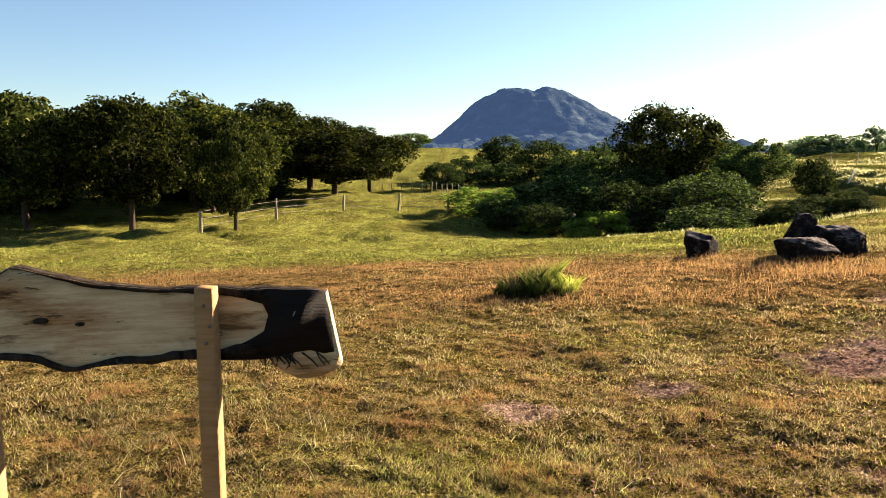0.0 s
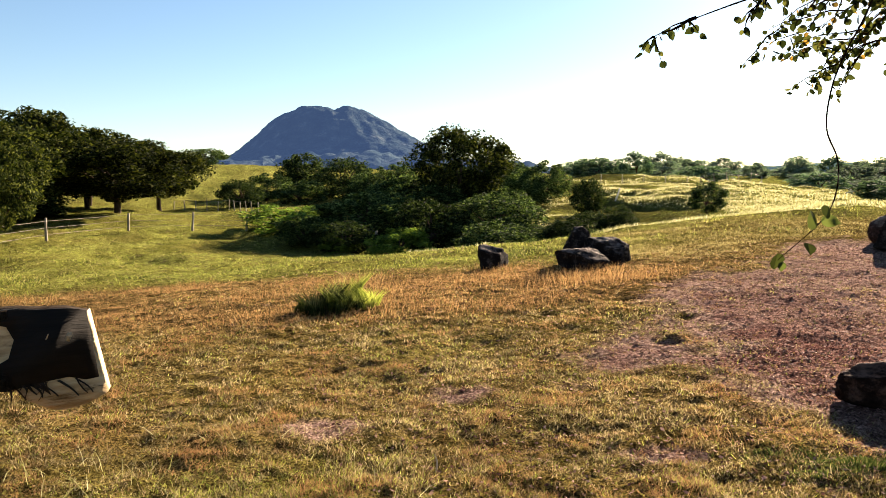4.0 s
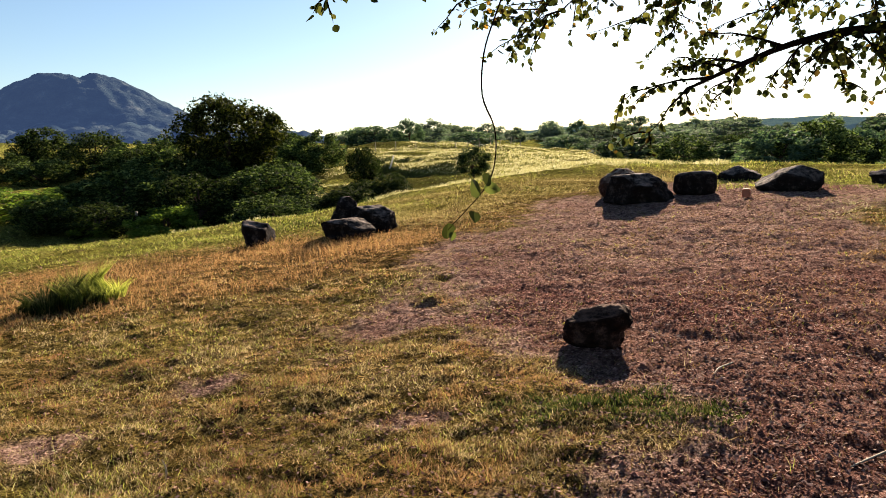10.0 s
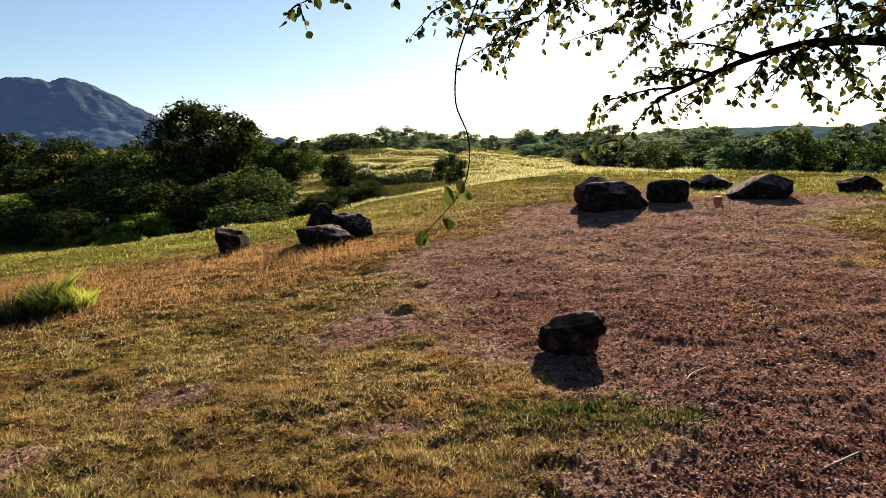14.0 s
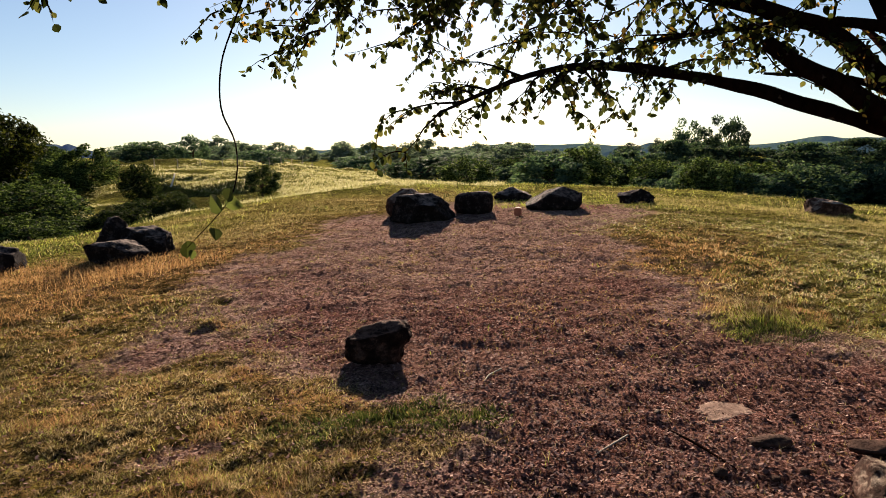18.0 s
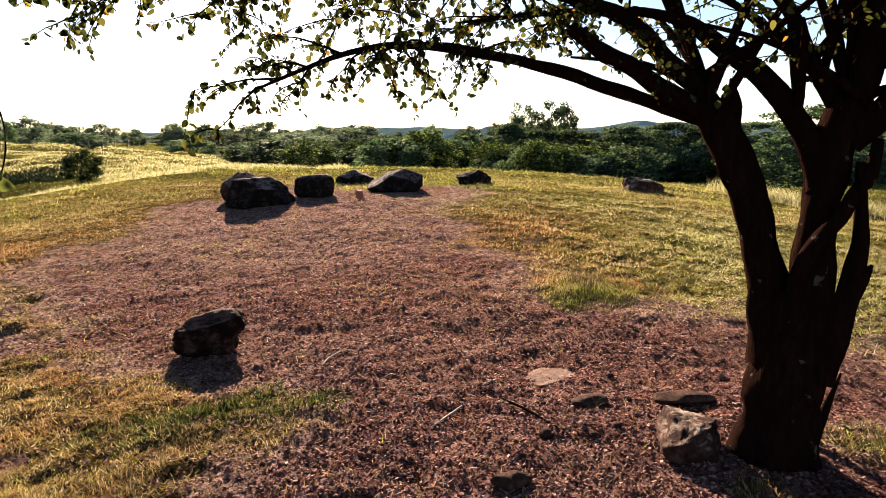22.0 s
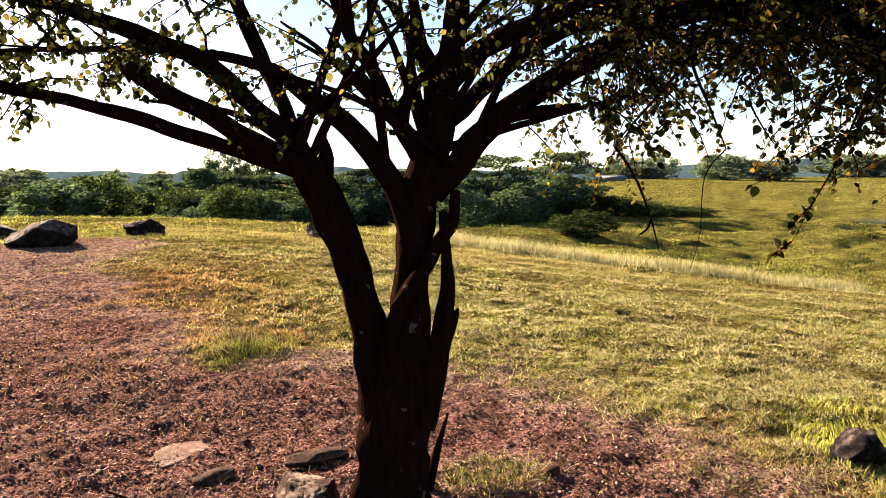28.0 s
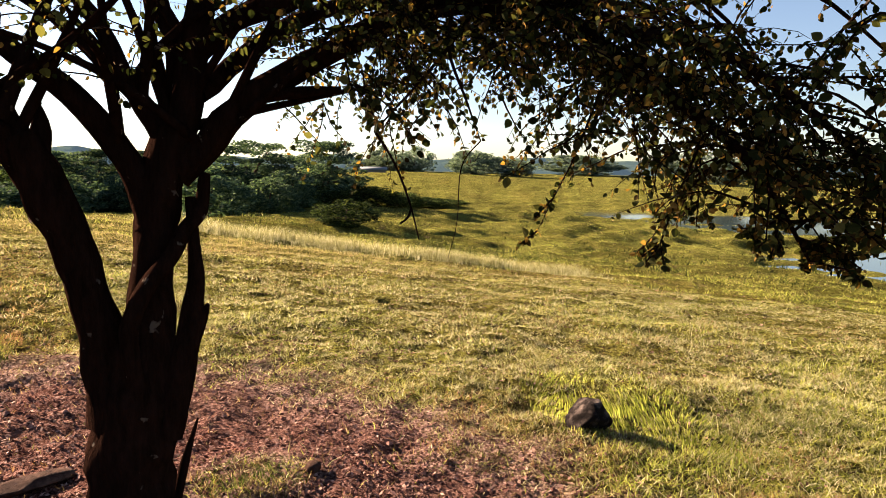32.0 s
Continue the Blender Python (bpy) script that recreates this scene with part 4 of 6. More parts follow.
# ---- trees of the grove, gully and woods ----
def tube(path, radii, sides=8, seed=0, wobble=0.06):
    """A tapered limb through the points of path."""
    path = [Vector(p) for p in path]
    n = 5 * (len(path) - 1) + 1
    pts, rad = [], []
    for k in range(n):
        f = k / (n - 1) * (len(path) - 1)
        i = min(int(f), len(path) - 2)
        u = f - i
        p0, p1, p2, p3 = path[max(i - 1, 0)], path[i], path[i + 1], path[min(i + 2, len(path) - 1)]
        pts.append(0.5 * (2 * p1 + (p2 - p0) * u + (2 * p0 - 5 * p1 + 4 * p2 - p3) * u * u + (3 * p1 - p0 - 3 * p2 + p3) * u ** 3))
        rad.append(radii[i] + (radii[i + 1] - radii[i]) * u)
    verts, faces = [], []
    for k, (p, r) in enumerate(zip(pts, rad)):
        way = (pts[min(k + 1, n - 1)] - pts[max(k - 1, 0)]).normalized()
        side = way.cross(Vector((0.31, 0.9, 0.3))).normalized()
        over = way.cross(side)
        for s in range(sides):
            a = 2 * math.pi * s / sides
            d = side * math.cos(a) + over * math.sin(a)
            verts.append(p + d * r * (1 + wobble * 3 * noise.noise(p * 7 + d * 1.3 + Vector((seed, 0, 0)))))
    for k in range(n - 1):
        for s in range(sides):
            e = (s + 1) % sides
            faces.append((k * sides + s, k * sides + e, (k + 1) * sides + e, (k + 1) * sides + s))
    verts.append(pts[-1])
    for s in range(sides):
        faces.append(((n - 1) * sides + s, (n - 1) * sides + (s + 1) % sides, len(verts) - 1, len(verts) - 1))
    return verts, [f for f in faces if len(set(f)) == 4] , [f[:3] for f in faces if len(set(f)) < 4]


def limb_bm(bm, path, radii, sides=8, seed=0, wobble=0.06):
    verts, quads, tris = tube(path, radii, sides, seed, wobble)
    made = [bm.verts.new(v) for v in verts]
    for f in quads + tris:
        bm.faces.new([made[i] for i in f])


def leaf_cloud(rng, centres, sizes, per, leaf, flat=1.0):
    """Leaf blades (diamonds, slightly folded) strewn in clumps."""
    c = np.repeat(np.asarray(centres), per, axis=0)
    s = np.repeat(np.asarray(sizes), per)[:, None]
    d = rng.normal(size=c.shape)
    d /= np.linalg.norm(d, axis=1, keepdims=True)
    p = c + d * s * rng.uniform(0.35, 1.0, (len(c), 1)) ** 0.6 * (1, 1, flat)
    u = rng.normal(size=c.shape)
    u /= np.linalg.norm(u, axis=1, keepdims=True)
    w = np.cross(u, rng.normal(size=c.shape))
    w /= np.linalg.norm(w, axis=1, keepdims=True)
    size = leaf * rng.uniform(0.6, 1.3, (len(c), 1))
    verts = np.stack([p - u * size + w * size * 0.4, p + u * size, p - w * size * 0.7], 1).reshape(-1, 3)
    return verts, np.arange(len(verts)).reshape(-1, 3)


def crown_centres(rng, kind, count):
    out, size = [], []
    while len(out) < count:
        d = rng.normal(size=3)
        d /= np.linalg.norm(d)
        r = rng.uniform(0.35, 1.0) ** 0.5
        if kind == "round":
            p = d * r * (0.46, 0.46, 0.38) + (0, 0, 0.58)
            s = rng.uniform(0.06, 0.13)
        elif kind == "bush":
            p = d * r * (0.44, 0.44, 0.44) + (0, 0, 0.46)
            s = rng.uniform(0.07, 0.14)
        elif kind == "tall":
            p = d * r * (0.36, 0.36, 0.44) + (0, 0, 0.54)
            s = rng.uniform(0.06, 0.13)
        else:
            layer = rng.integers(0, 4)
            a, q = rng.uniform(0, 6.283), rng.uniform(0, 1) ** 0.5 * (0.48 - 0.07 * layer)
            p = np.array((q * math.cos(a), q * math.sin(a), 0.42 + 0.155 * layer + 0.04 * math.sin(3 * a + layer)))
            s = rng.uniform(0.07, 0.13)
        if p[2] > 0.06:
            out.append(p)
            size.append(s)
    return np.array(out), np.array(size)


def tree_model(name, label, kind, seed, mat, leaf, clumps, per, category="tree", multi=1):
    """A tree one unit high and wide, parented trunk and crown; it is scaled where it stands."""
    rng, rnd = np.random.default_rng(seed), random.Random(seed)
    model = thing(name, label, category)
    centres, sizes = crown_centres(rng, kind, clumps)
    v, f = leaf_cloud(rng, centres, sizes, per, leaf, 0.45 if kind == "flat" else 0.8)
    bm = bmesh.new()
    for k in range(multi):
        x0 = 0.03 * (k - (multi - 1) / 2)
        top = (rnd.uniform(-0.08, 0.08), rnd.uniform(-0.08, 0.08), 0.62)
        limb_bm(bm, [(x0, 0, -0.08), (x0 * 2 + 0.01, 0.01, 0.15), (0.02, 0.0, 0.34), top], [0.027 / multi ** 0.5, 0.021 / multi ** 0.5, 0.017, 0.007], 7, seed + k)
    for k in range(6):
        goal = centres[rnd.randrange(len(centres))]
        low = 0.16 + 0.05 * k
        limb_bm(bm, [(0.01, 0, low), (goal[0] * 0.45, goal[1] * 0.45, low * 0.45 + goal[2] * 0.55), tuple(goal)], [0.016, 0.011, 0.004], 5, seed + k + 9)
    part("trunk", bm, FARBARK, model)
    part("crown", mesh_of("crown", v, f, mat, False), mat, model)
    return model


MODELS = {
    "mango": [tree_model("grove_tree", "broad dark green tree with a dense rounded crown", "round", 60 + k, GROVELEAF, 0.019, 125, 135) for k in range(3)],
    "gully": [tree_model("gully_tree", "dense dark green gully tree", "bush", 70 + k, GULLYLEAF, 0.022, 90, 110) for k in range(3)],
    "bright": [tree_model("shrub", "light green leafy shrub at the pasture edge", "bush", 80 + k, BRIGHTLEAF, 0.026, 60, 100, "shrub") for k in range(2)],
    "rain": [tree_model("rain_tree", "spreading rain tree with flat layered crown", "flat", 90 + k, WOODLEAF, 0.020, 60, 100, multi=2) for k in range(3)],
    "wood": [tree_model("woodland_tree", "woodland tree with a rounded crown, leaves tinted for haze", "bush", 110 + k, WOODLEAF, 0.030, 75, 70) for k in range(3)],
    "hazy": [tree_model("far_tree", "far tree with distance haze tinted into its leaves", "bush", 120 + k, HAZYLEAF, 0.030, 75, 60) for k in range(3)],
    "tall": [tree_model("tall_tree", "tall feathery green tree above the woods", "tall", 100 + k, WOODLEAF, 0.022, 60, 110) for k in range(2)],
}
USED = {k: 0 for k in MODELS}


def plant(kind, x, y, high, wide, group, sink=0.0):
    """Sets a tree of that kind on the land."""
    n = USED[kind]
    USED[kind] += 1
    m = MODELS[kind][n % len(MODELS[kind])]
    turn = (n * 137.5 + x * 11) % 360
    place = Matrix.Translation((x, y, float(land(x, y)) - sink)) @ Matrix.Rotation(radians(turn), 4, "Z") @ Matrix.Diagonal((wide, wide, high, 1))
    if n < len(MODELS[kind]):
        m.matrix_basis = place
        return tagged(m, group=group)
    return tagged(copy_thing(m, place @ Matrix.Diagonal((*[1 / v for v in m.scale], 1))), group=group)


# x, y, height, width of each
GROVE = [
    (-20.6, 33.0, 6.3, 4.6),
    (-16.0, 34.0, 6.3, 4.0),
    (-19.0, 40.5, 6.8, 5.4),
    (-10.6, 33.6, 5.0, 2.5),
    (-13.6, 42.5, 6.3, 4.4),
    (-18.2, 48.7, 7.6, 6.4),
    (-15.3, 56.0, 7.7, 6.4),
    (-13.1, 64.7, 6.9, 5.7),
    (-9.6, 57.2, 5.7, 6.9),
    (-7.7, 67.6, 6.0, 5.8),
    (-29.7, 47.5, 7.4, 6.0),
    (-26.9, 55.9, 7.3, 7.9),
    (-26.3, 35.2, 6.7, 3.7),
]
GULLY = [
    (-0.4, 70.0, 3.1, 3.6),
    (2.4, 80.0, 3.4, 5.0),
    (7.0, 87.7, 5.3, 5.4),
    (11.0, 79.2, 5.2, 5.2),
    (13.1, 68.8, 4.2, 4.2),
    (7.8, 46.3, 3.5, 5.3),
    (10.8, 39.5, 3.7, 3.9),
    (12.5, 32.7, 2.0, 3.2),
    (3.0, 49.9, 2.2, 5.4),
    (17.4, 54.3, 7.8, 6.6),
    (24.6, 63.4, 5.0, 2.7),
    (15.3, 40.2, 3.8, 4.8),
    (8.3, 37.1, 2.0, 3.0),
]
SLOPE = [
    (26.6, 58.2, 4.4, 4.6),
    (25.1, 46.7, 3.0, 2.6),
    (23.3, 39.6, 1.5, 2.1),
    (18.1, 35.7, 1.7, 3.0),
    (28.0, 36.5, 2.1, 2.2),
    (-8.1, 149.8, 4.0, 8.6),
    (-11.9, 119.4, 3.7, 5.9),
]
RIDGE = [
    (58.2, 105.1, 3.3, 8.4),
    (58.4, 93.4, 3.8, 3.9),
    (66.3, 88.0, 2.3, 7.7),
    (67.5, 67.2, 2.1, 5.6),
    (136.7, 132.4, 4.2, 5.2),
    (39.2, 28.2, 1.9, 3.3),
    (51.4, 31.6, 2.6, 3.3),
    (51.3, 27.8, 2.2, 3.3),
]
WOODS = [
    (49.8, 30.3, 2.4, 4.1),
    (50.1, 25.9, 3.0, 4.8),
    (59.1, 25.4, 4.0, 5.3),
    (57.2, 19.5, 4.3, 4.8),
    (54.4, 14.9, 3.9, 5.7),
    (51.5, 9.7, 3.6, 4.6),
    (56.1, 6.0, 4.3, 5.1),
    (87.8, 28.8, 7.4, 3.8),
    (89.0, 24.7, 7.5, 4.7),
    (57.3, 19.9, 4.5, 4.3),
    (54.9, 14.0, 3.9, 4.6),
    (53.9, 9.2, 4.1, 5.3),
    (56.8, 2.7, 3.7, 7.3),
    (60.8, -4.0, 4.7, 7.9),
    (64.0, -11.0, 5.2, 6.2),
]
FAR = [
    (185.8, -44.6, 2.5, 12.4),
    (163.6, -50.0, 5.0, 9.8),
    (167.4, -69.1, 4.6, 14.8),
    (164.7, -97.1, 4.6, 22.6),
    (155.8, -127.2, 6.0, 21.9),
    (132.4, -137.8, 6.6, 24.9),
    (116.0, 163.2, 2.3, 9.9),
    (117.5, 136.7, 1.5, 12.4),
    (129.2, 110.9, 2.1, 11.6),
    (134.4, 67.3, 2.5, 9.2),
    (119.7, 134.8, 0.9, 16.9),
    (120.4, 90.1, 2.5, 12.4),
    (110.4, 69.2, 3.9, 10.7),
    (180.2, -45.6, 5.3, 8.2),
]

for x, y, high, wide in GROVE:
    plant("mango", x, y, high * 1.04, wide * 1.6, "trees of the grove")
for k, (x, y, high, wide) in enumerate(GULLY):
    plant("bright" if k in (8, 12) else "mango" if k == 9 else "gully", x, y, high + 0.3, wide * 1.4, "trees of the gully", 0.3)
for x, y, high, wide in SLOPE:
    plant("gully", x, y, high + 0.2, wide * 1.2, "trees on the slope", 0.2)
for k, (x, y, high, wide) in enumerate(RIDGE):
    plant("gully" if k > 4 else "wood", x, y, high * 1.25 + 0.3, wide * 1.4, "trees beyond the brow", 0.3)
for k, (x, y, high, wide) in enumerate(WOODS):
    plant("tall" if k in (7, 8) else "wood" if k < 3 else "rain", x, y, high * (1.2 if k > 11 else 1.08) + 0.3, wide * 1.5, "trees of the woods", 0.3)
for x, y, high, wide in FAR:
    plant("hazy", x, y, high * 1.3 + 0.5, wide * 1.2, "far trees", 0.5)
rnd = random.Random(5)
for k in range(26):
    a, d = radians(rnd.uniform(50, 97)), rnd.uniform(60, 120)
    plant("rain" if k % 2 else "wood", d * math.sin(a), d * math.cos(a), rnd.uniform(3.0, 4.4), rnd.uniform(6, 10), "trees filling the woods", 0.4)
for k in range(32):
    a, d = radians(rnd.uniform(60, 97)), rnd.uniform(40, 56)
    plant("gully" if k % 3 == 0 else "wood", d * math.sin(a), d * math.cos(a), rnd.uniform(2.4, 4.0), rnd.uniform(3.8, 6.0), "undergrowth of the woods", 0.3)
for k in range(26):
    a, d = radians(rnd.uniform(4, 23)), rnd.uniform(46, 100)
    plant("gully", d * math.sin(a), d * math.cos(a), rnd.uniform(2.6, 4.6), rnd.uniform(4, 6.5), "trees filling the gully", 0.4)
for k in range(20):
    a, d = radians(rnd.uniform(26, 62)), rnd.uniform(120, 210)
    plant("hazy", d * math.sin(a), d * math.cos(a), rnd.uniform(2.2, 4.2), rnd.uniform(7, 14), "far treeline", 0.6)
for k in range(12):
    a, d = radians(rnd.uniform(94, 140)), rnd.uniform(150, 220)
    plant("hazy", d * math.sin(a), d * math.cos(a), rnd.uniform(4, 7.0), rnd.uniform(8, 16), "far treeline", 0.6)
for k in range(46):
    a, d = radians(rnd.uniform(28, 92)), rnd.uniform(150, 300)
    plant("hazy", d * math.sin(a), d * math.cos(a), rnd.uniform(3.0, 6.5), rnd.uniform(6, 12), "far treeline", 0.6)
for k in range(14):
    a, d = radians(rnd.uniform(-42, -10)), rnd.uniform(46, 75)
    plant("mango", d * math.sin(a), d * math.cos(a), rnd.uniform(5.6, 7.4), rnd.uniform(7, 10), "trees of the grove")
for k in range(11):
    a, d = radians(rnd.uniform(-44, -13)), rnd.uniform(52, 72)
    plant("gully", d * math.sin(a), d * math.cos(a), rnd.uniform(2.6, 3.8), rnd.uniform(6, 8), "undergrowth of the grove", 0.3)
for x, y, high, wide in ((7.4, 36.6, 1.0, 2.2), (9.6, 35.2, 0.9, 1.9), (11.4, 34.0, 0.9, 2.0), (5.2, 39.5, 1.1, 2.4), (14.0, 33.6, 1.1, 2.3)):
    plant("bright", x, y, high, wide, "low shrubs", 0.1)
for x, y, high, wide in ((3.4, 42.5, 2.2, 4.0), (5.6, 39.8, 2.2, 4.0), (12.8, 37.8, 2.4, 4.2), (15.6, 38.6, 2.3, 4.2), (17.4, 36.2, 1.6, 3.2), (20.8, 38.8, 1.8, 3.2), (22.4, 37.4, 1.3, 2.6)):
    plant("gully", x, y, high, wide, "bushes along the gully's foot", 0.15)
for x, y in ((57.5, -2.0), (60.0, -6.5), (62.5, -10.0), (59.0, 1.5)):
    plant("wood", x, y, 4.3, 7.5, "undergrowth of the woods", 0.3)
    plant("gully", x - 2.0, y - 0.5, 2.6, 6.0, "undergrowth of the woods", 0.3)
# low dark bushes added for the band of shadow and brush that runs on from the woods across the field
for x, y, high in ((63.0, -13.5, 2.6), (64.0, -16.0, 2.2), (65.5, -18.3, 1.7), (67.0, -20.5, 1.3), (68.5, -22.8, 1.0), (70.5, -25.2, 0.9)):
    plant("gully", x, y, high + 0.2, 5.5, "low hedge beyond the field", 0.2)
plant("bright", 42.5, 12.7, 2.0, 1.2, "low shrubs", 0.0)
plant("gully", 33.0, -6.9, 1.6, 3.4, "low shrubs", 0.15)


# ---- the near tree ----
def build_tree():
    rng, rnd = np.random.default_rng(7), random.Random(7)
    tree = thing("shade_tree", "forked dark-barked shade tree with sparse round leaves", "tree", (3.95, -0.25, 0.0))
    o = Vector(tree.location)

    def limb(name, path, radii, label="", sides=12, seed=0, mat=BARK):
        bm = bmesh.new()
        limb_bm(bm, [Vector(p) - o for p in path], radii, sides, seed, 0.10)
        bmesh.ops.recalc_face_normals(bm, faces=bm.faces[:])
        return part(name, bm, mat, tree, label)

    limb("trunk", [(3.95, -0.25, -0.14), (3.95, -0.255, 0.03), (3.95, -0.265, 0.33), (3.95, -0.285, 0.56), (3.95, -0.30, 0.80)], [0.235, 0.185, 0.158, 0.158, 0.10], "thick dark trunk", 24)
    main = {
        "left": ([(3.95, -0.21, 0.45), (3.94, -0.185, 0.72), (3.92, -0.125, 1.02), (3.90, -0.06, 1.24), (3.89, 0.01, 1.43), (3.89, 0.08, 1.60)], [0.11, 0.095, 0.076, 0.078, 0.085, 0.085]),
        "right": ([(3.95, -0.34, 0.45), (3.95, -0.345, 0.75), (3.97, -0.355, 1.03), (3.99, -0.38, 1.26), (4.0, -0.41, 1.47), (4.03, -0.45, 1.65)], [0.13, 0.115, 0.085, 0.078, 0.085, 0.075]),
        "low": ([(3.89, 0.06, 1.56), (3.80, 0.30, 1.64), (3.63, 0.54, 1.73), (3.45, 0.80, 1.82), (3.12, 1.16, 1.885), (2.9, 1.4, 1.85), (2.66, 1.66, 1.71)], [0.044, 0.035, 0.029, 0.025, 0.018, 0.012, 0.005]),
        "cut": ([(3.89, 0.08, 1.58), (3.70, 0.27, 1.69), (3.56, 0.40, 1.79), (3.44, 0.53, 1.87), (3.34, 0.61, 1.94)], [0.048, 0.043, 0.039, 0.034, 0.031]),
        "upper": ([(3.89, 0.07, 1.60), (3.88, 0.17, 1.73), (3.84, 0.31, 1.86), (3.75, 0.46, 2.02), (3.62, 0.63, 2.10), (3.42, 0.95, 2.20), (3.05, 1.35, 2.30), (2.65, 1.62, 2.28), (2.35, 1.78, 2.18)], [0.046, 0.043, 0.041, 0.038, 0.033, 0.026, 0.015, 0.009, 0.005]),
        "rise": ([(3.90, 0.09, 1.61), (3.92, 0.15, 1.74), (3.94, 0.20, 1.88), (3.95, 0.30, 2.11), (3.95, 0.38, 2.30), (3.90, 0.46, 2.55), (3.8, 0.7, 3.2), (3.6, 1.0, 3.8)], [0.04, 0.036, 0.033, 0.031, 0.029, 0.026, 0.018, 0.007]),
        "sprig": ([(3.85, 0.12, 1.66), (3.86, 0.04, 1.89), (3.86, -0.04, 2.10), (3.85, -0.10, 2.27), (3.80, -0.16, 2.50), (3.6, -0.1, 2.9)], [0.028, 0.023, 0.02, 0.017, 0.013, 0.005]),
        "middle": ([(3.99, -0.37, 1.28), (4.0, -0.31, 1.46), (3.99, -0.21, 1.63), (3.97, -0.09, 1.77), (3.95, 0.06, 1.89), (3.90, 0.20, 2.0), (3.80, 0.36, 2.05), (3.65, 0.56, 2.06), (3.45, 0.80, 2.03), (3.2, 1.05, 1.98)], [0.06, 0.055, 0.052, 0.048, 0.044, 0.034, 0.022, 0.016, 0.011, 0.005]),
        "twin": ([(4.03, -0.43, 1.57), (4.02, -0.38, 1.68), (4.0, -0.29, 1.83), (3.98, -0.20, 2.03), (3.95, -0.11, 2.17), (3.90, -0.04, 2.37), (3.8, 0.05, 2.65), (3.5, 0.2, 3.2)], [0.05, 0.042, 0.038, 0.034, 0.03, 0.025, 0.02, 0.007]),
        "stem": ([(4.05, -0.45, 1.66), (4.08, -0.46, 1.92), (4.10, -0.43, 2.12), (4.10, -0.39, 2.33), (4.05, -0.33, 2.62), (3.9, -0.1, 3.2), (3.7, 0.1, 3.8)], [0.04, 0.034, 0.03, 0.026, 0.022, 0.016, 0.007]),
        "spine": ([(4.03, -0.45, 1.57), (4.03, -0.50, 1.73), (4.02, -0.54, 1.98), (4.0, -0.58, 2.23), (3.95, -0.60, 2.45), (3.9, -0.66, 2.8), (3.85, -0.8, 3.4), (3.8, -1.0, 4.0)], [0.075, 0.07, 0.062, 0.056, 0.048, 0.038, 0.024, 0.009]),
        "bough": ([(4.0, -0.56, 1.98), (3.95, -0.68, 2.09), (3.88, -0.85, 2.16), (3.80, -1.0, 2.22), (3.70, -1.2, 2.30), (3.5, -1.5, 2.4), (3.1, -1.9, 2.5), (2.8, -2.5, 2.35), (2.7, -2.9, 2.0)], [0.05, 0.05, 0.048, 0.045, 0.04, 0.034, 0.026, 0.016, 0.006]),
        "arch": ([(4.02, -0.46, 1.47), (4.0, -0.56, 1.57), (3.97, -0.68, 1.72), (3.93, -0.85, 1.86), (3.87, -1.09, 2.0), (3.80, -1.31, 2.11), (3.70, -1.53, 2.19), (3.55, -1.74, 2.18), (3.40, -1.91, 2.10), (3.25, -2.08, 1.93), (3.10, -2.23, 1.77), (2.95, -2.37, 1.61), (2.85, -2.49, 1.40), (2.80, -2.60, 1.20)], [0.07, 0.064, 0.058, 0.054, 0.05, 0.05, 0.048, 0.044, 0.04, 0.034, 0.027, 0.018, 0.01, 0.004]),
        "over": ([(3.62, -1.64, 2.2), (3.40, -1.91, 2.18), (3.2, -2.04, 2.04), (3.0, -2.26, 1.96), (2.80, -2.45, 1.78), (2.70, -2.61, 1.61), (2.65, -2.72, 1.42)], [0.036, 0.03, 0.025, 0.02, 0.015, 0.01, 0.005]),
        "back": ([(4.03, -0.55, 1.8), (4.35, -1.0, 2.2), (4.6, -1.7, 2.45), (4.6, -2.5, 2.25), (4.5, -3.1, 1.85)], [0.045, 0.04, 0.03, 0.018, 0.006]),
        "corner": ([(3.5, -1.5, 2.4), (2.95, -1.85, 2.52), (2.5, -2.4, 2.45), (2.15, -2.85, 2.2)], [0.026, 0.018, 0.011, 0.005]),
        "front": ([(3.95, -0.11, 2.17), (3.5, -0.1, 2.6), (2.9, 0.0, 2.9), (2.4, 0.2, 3.0)], [0.028, 0.024, 0.018, 0.008]),
        "tip": ([(2.35, 1.78, 2.18), (1.95, 1.74, 2.16), (1.60, 1.76, 2.08), (1.32, 1.78, 1.98)], [0.005, 0.004, 0.003, 0.0015]),
        "twigstub": ([(3.92, -0.80, 1.80), (3.86, -0.97, 1.82), (3.82, -1.11, 1.83)], [0.03, 0.022, 0.016]),
    }
    fan = []
    for k, (name, (path, radii)) in enumerate(main.items()):
        limb("limb", path, radii, "sawn-off limb" if name == "cut" else "", 10 if radii[0] > 0.05 else 8, k)
    # thinner branches that fan out of the crown's forks
    for k in range(26):
        name = rnd.choice(("left", "right", "upper", "rise", "middle", "twin", "stem", "spine", "arch", "bough", "back"))
        path = main[name][0]
        p = Vector(path[-1]) if name in ("left", "right") else Vector(path[1]).lerp(Vector(path[2]), rnd.random())
        way = Vector((rnd.uniform(-0.8, 0.5), rnd.uniform(-1, 1), rnd.uniform(0.25, 1.0))).normalized()
        reach = rnd.uniform(0.7, 1.3)
        mid = p + way * reach * 0.5 + Vector((rnd.uniform(-.08, .08), rnd.uniform(-.08, .08), rnd.uniform(-.05, .08)))
        end = p + way * reach + Vector((0, 0, -0.1))
